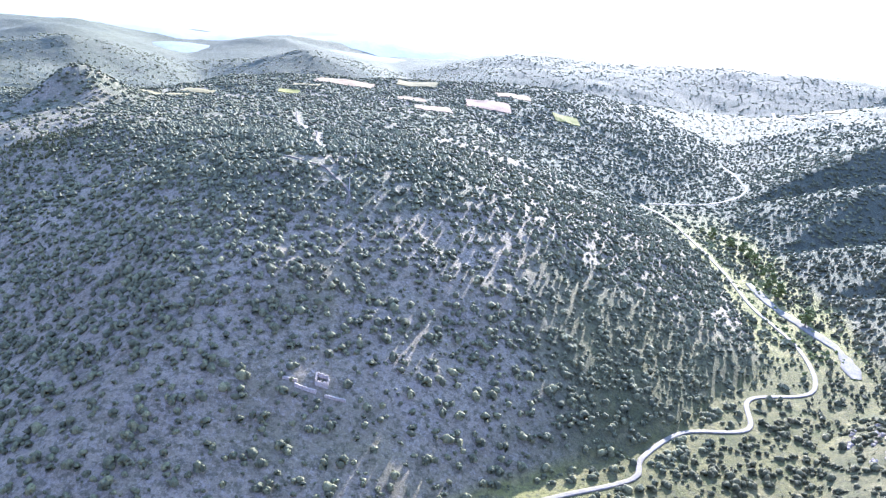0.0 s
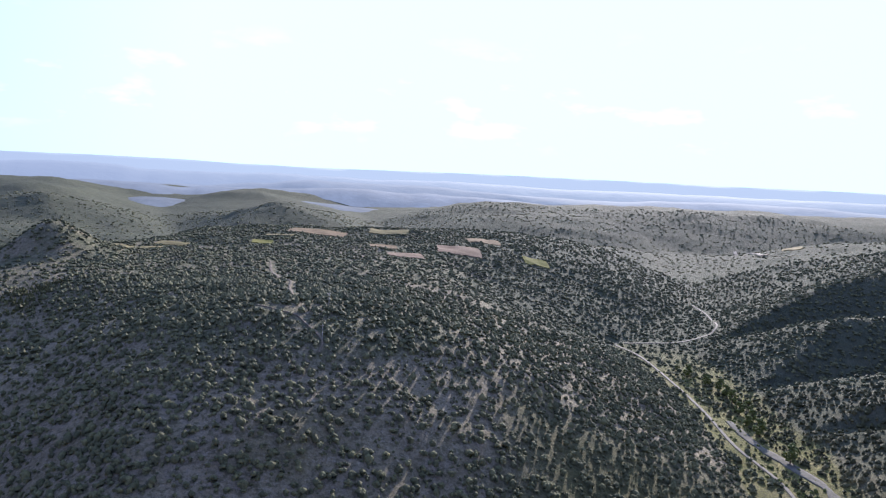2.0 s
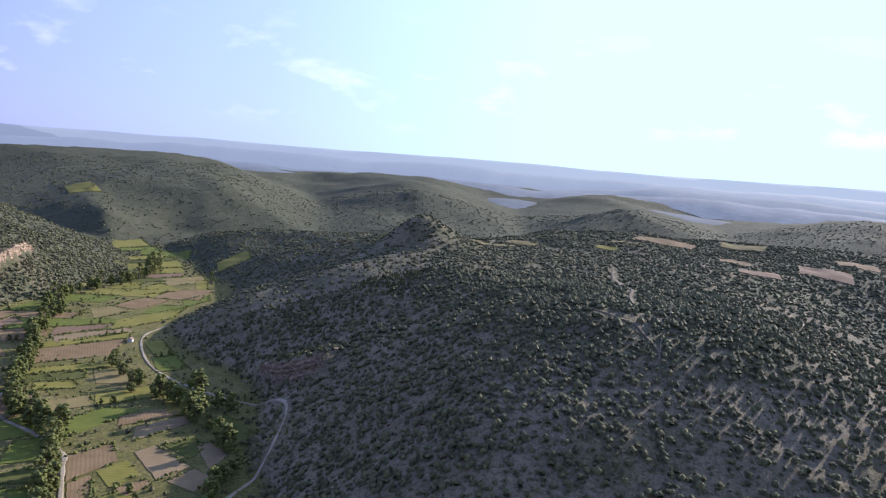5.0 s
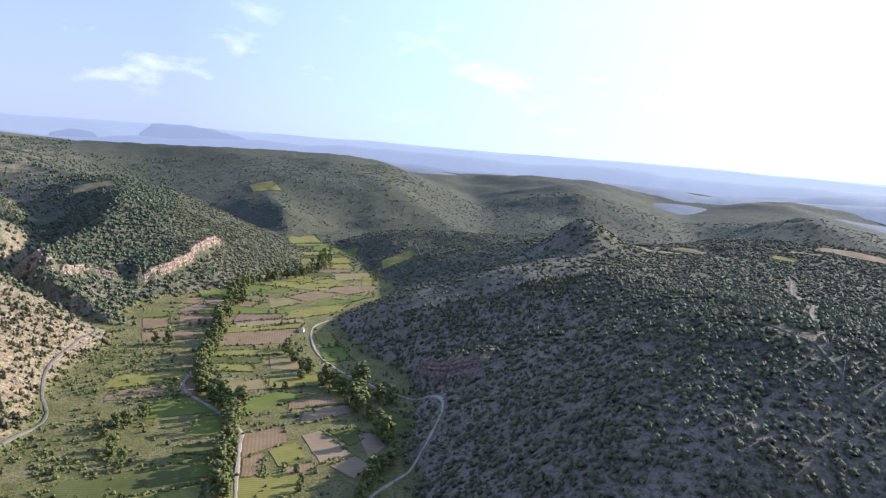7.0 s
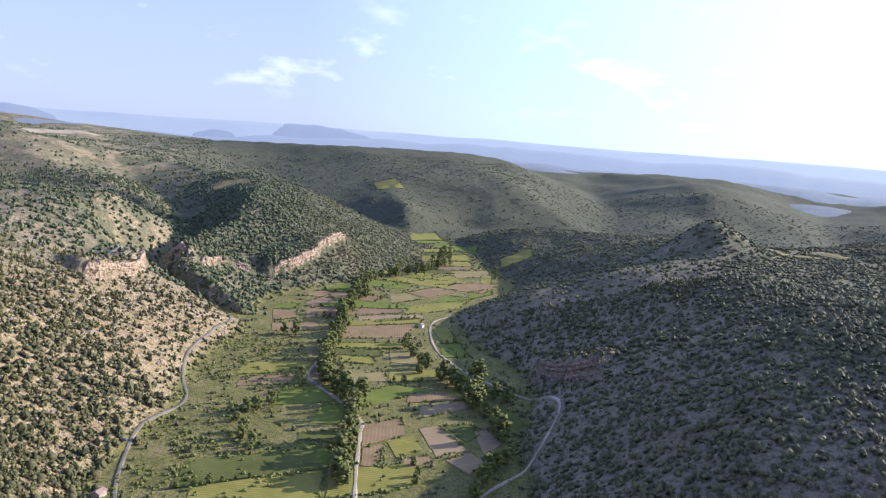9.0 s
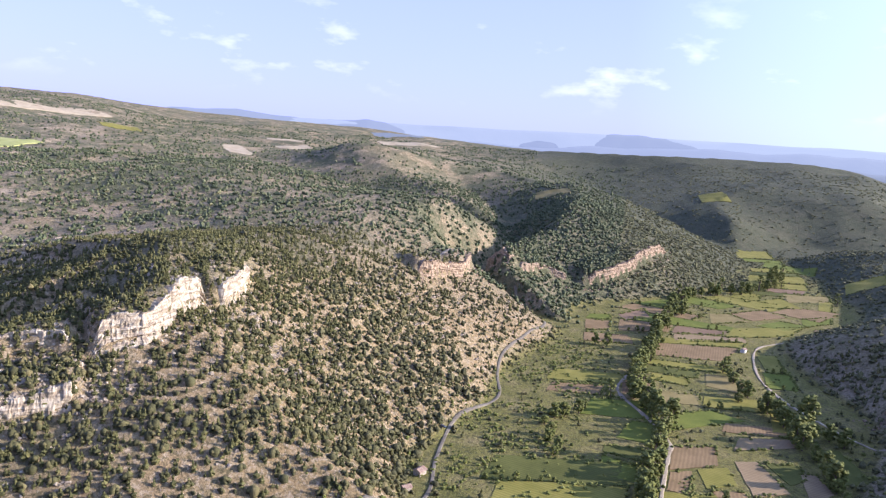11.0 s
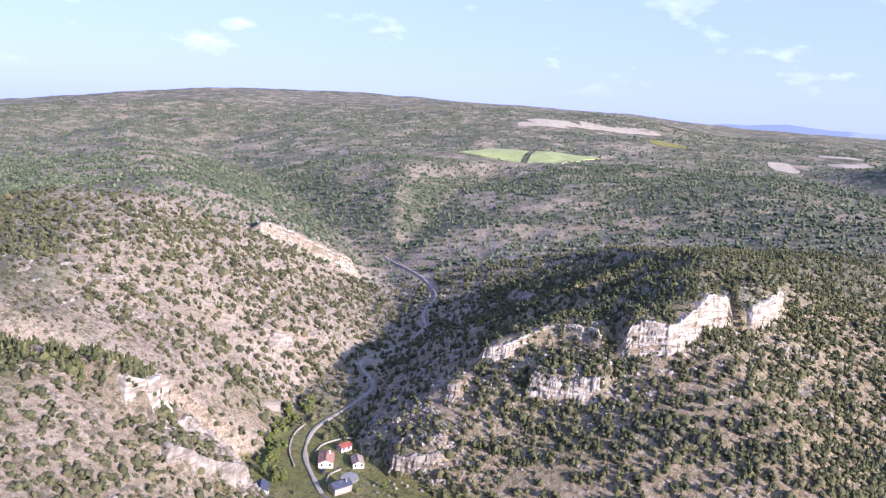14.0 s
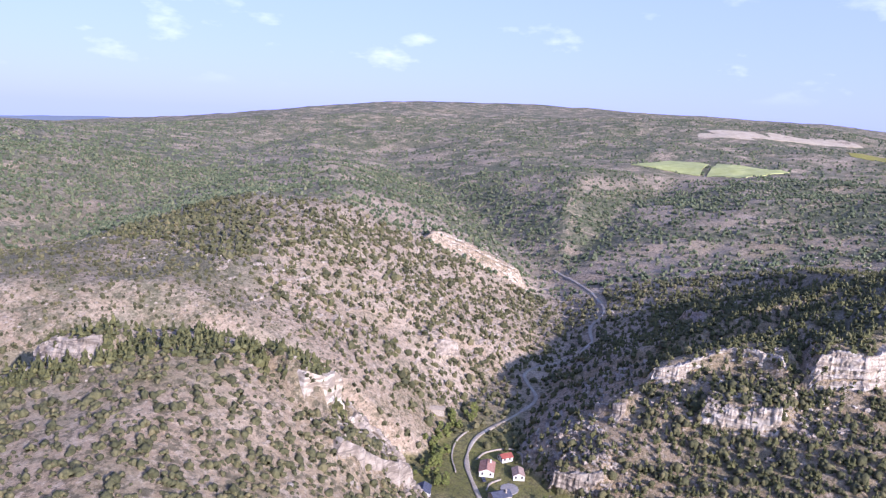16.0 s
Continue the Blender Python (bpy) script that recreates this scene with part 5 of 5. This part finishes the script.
for m, mat, text in ((oaks, HILL_SCRUB, "distant dark holm-oak woods"), (~oaks, WOODLAND, "distant olive-green woodland over the plateau")):
    plant("far_scrub", forms, x[m], y[m], r[m], r[m] * rng.uniform(*((0.4, 0.7) if mat is HILL_SCRUB else (0.8, 1.3)), m.sum()), mat, text, "woodland", rng)

# ---- single trees along the river, the hedges and the houses ----
def tree(seed, tall, wide, slim=False):
    """A broad-leaved tree: tapered trunk, limbs and an open crown of many clumps."""
    rg = np.random.default_rng(seed)
    root = new("tree")
    bm = bmesh.new()
    bmesh.ops.create_cone(bm, cap_ends=True, segments=7, radius1=0.035 * tall + 0.08, radius2=0.02 * tall, depth=tall * 0.55,
                          matrix=Matrix.Translation((0, 0, tall * 0.275 - 0.3)))
    for k in range(4):
        a = k * 1.57 + rg.uniform(0, 1)
        m = Matrix.Translation((0, 0, tall * 0.42)) @ Euler((0, radians(rg.uniform(25, 45)), a)).to_matrix().to_4x4() @ Matrix.Translation((0, 0, tall * 0.15))
        bmesh.ops.create_cone(bm, segments=5, radius1=0.016 * tall, radius2=0.006 * tall, depth=tall * 0.32, matrix=m)
    part("trunk", bm, BARK, root)
    V, F, base = [], [], 0
    for k in range(44 if not slim else 30):
        v, f = lobe(rg)
        h = rg.uniform(0.0, 1.0)
        a, q = rg.uniform(0, 6.28), math.sqrt(rg.uniform(0, 1)) * math.sin(math.pi * (0.22 + 0.66 * h))
        s = rg.uniform(0.22, 0.38) * wide
        V.append(v * (s, s, s * 0.95) + (q * wide * 0.85 * math.cos(a), q * wide * 0.85 * math.sin(a), tall * (0.13 + 0.73 * h)))
        F.append(f + base)
        base += len(v)
    crown = new("crown", mesh_from("crown", np.vstack(V), np.vstack(F), LEAVES))
    crown.parent = root
    return root


def place_trees():
    rg = np.random.default_rng(33)
    kinds = [tree(1, 9, 3.4), tree(2, 7, 3.0), tree(3, 11, 3.0, True), tree(4, 5.5, 2.4)]
    spots = []
    for line, gap, spread, pick in (
            ([(-290, 218), (-311, 233), (-330, 250), (-361, 277), (-396, 297), (-429, 303), (-475, 332), (-524, 378), (-584, 427), (-622, 459)], 3.6, 6, (0, 1, 2, 3)),
            ([(-622, 459), (-694, 535), (-727, 567), (-741, 633), (-756, 685), (-775, 739), (-860, 830)], 6.5, 9, (0, 1, 2)),
            ([(-330, 392), (-380, 385), (-430, 395), (-480, 420)], 11, 4, (1, 3)),
            ([(-240, 262), (-258, 297), (-269, 324), (-297, 344), (-317, 353), (-382, 382), (-411, 381)], 6, 5, (1, 3, 0)),
            ([(-350, 200), (-390, 215), (-420, 250)], 9, 7, (3, 1)),
            ([(-284, -192), (-300, -205), (-318, -220), (-340, -222), (-362, -220)], 3.6, 9, (3, 1)),
            ([(-283, -186), (-292, -196), (-310, -208)], 4, 5, (3, 1)),
            ([(255, 470), (262, 540), (270, 620), (262, 700)], 12, 9, (1, 3))):
        p = smooth_line(line, gap)
        for q in p:
            if rg.random() < 0.88:
                spots.append((*(q + rg.normal(0, spread * 0.45, 2)), int(rg.choice(pick)), rg.uniform(1.2, 2.1)))
    for a, b in HEDGES:
        n = int(np.linalg.norm(b - a) / 7)
        for k in range(n):
            if rg.random() < 0.55:
                spots.append((*(a + (b - a) * (k + 0.5) / n + rg.normal(0, 0.8, 2)), int(rg.choice((1, 3, 3))), rg.uniform(0.55, 1.0)))
    spots[:0] = [(-362, 391, 0, 2.5), (-341, 370, 1, 2.3), (-680, 752, 2, 1.6), (-434, 284, 2, 1.5), (-552, 352, 0, 1.5), (-560, 345, 1, 1.4), (-300, -140, 0, 0.9),
              (-290, -150, 1, 0.9), (-283, -205, 3, 1.1)]
    for x_, y_, k, s in spots[:300]:
        s = s * (0.5 if y_ < 0 else 1.0)
        ob = copy_thing(kinds[k], pose(x_, y_, one(x_, y_), 0, 0, rg.uniform(0, 360)) @ Matrix.Diagonal((s, s, s * rg.uniform(0.9, 1.15), 1)))
        tagged(ob, "large round-crowned tree standing alone by the lane" if s > 1.7 else "leafy green tree in the hedgerows of the valley", "tree", "valley trees")
    for k in kinds:
        for o in (*k.children_recursive, k):
            bpy.data.objects.remove(o)


place_trees()


def border_bushes():
    """Bushes and rank growth in broken lines along the field borders and the river banks."""
    rg = np.random.default_rng(55)
    xs, ys = [], []
    for a_, b_ in BORDERS:
        n = int(np.linalg.norm(b_ - a_) / 1.8)
        for k in range(n):
            q = a_ + (b_ - a_) * (k + rg.random()) / n + rg.normal(0, 0.7, 2)
            xs.append(q[0])
            ys.append(q[1])
    for line, count in (([(-252, 215), (-330, 268), (-405, 305), (-500, 365), (-600, 445), (-700, 570), (-740, 690)], 420),
                        ([(-225, 245), (-255, 330), (-300, 395), (-400, 405), (-520, 480)], 330), ([(-330, 150), (-400, 190), (-470, 250), (-560, 320)], 1500),
                        ([(236, 400), (240, 500), (252, 600), (255, 720)], 260), ([(-270, -180), (-300, -208), (-330, -222)], 160), ([(-255, 40), (-285, 95), (-325, 140)], 501)):
        p = smooth_line(line, 2.0)
        pick = p[rg.integers(0, len(p), count)] + rg.normal(0, 9 if count < 500 else 22, (count, 2))
        xs.extend(pick[:, 0])
        ys.extend(pick[:, 1])
    x_, y_ = np.array(xs), np.array(ys)
    keep = (fbm(x_, y_, 22, 3, 57) > 0.02) | (rg.random(len(x_)) < 0.12)
    x_, y_ = x_[keep], y_[keep]
    r_ = rg.uniform(0.7, 2.0, len(x_))
    plant("hedge_bushes", bush_forms(rg, 14, 2), x_, y_, r_, r_ * rg.uniform(0.9, 1.5, len(x_)), LEAVES, "green bushes and brambles along field borders and banks", "bushes", rg)


border_bushes()


# ---- loose rock on the slopes ----
def rock_forms(rg, count):
    forms = []
    for _ in range(count):
        V, F = [], []
        rock_block(V, F, (0, 0, 0), 1.0, 1.0, rg)
        forms.append((np.array(V), np.array(F)))
    return forms


def boulders():
    rg = np.random.default_rng(77)
    x_, y_, d_, w_, z_, o_ = sites(rg, 34000, 110, 720, -166, -58)
    keep = (fbm(x_, y_, 45, 3, 97) + 0.25 * fbm(x_, y_, 9, 2, 98) > 0.1) & (o_ > 6) & (rg.random(len(x_)) < 0.4)
    x_, y_ = x_[keep], y_[keep]
    r_ = rg.uniform(0.3, 0.9, len(x_)) * rg.choice([0.8, 1.0, 1.6], len(x_))
    plant("boulders", rock_forms(rg, 14), x_, y_, r_, r_ * 0.8, GREY_ROCK, "pale limestone boulders scattered over the slopes", "boulders", rg)


boulders()
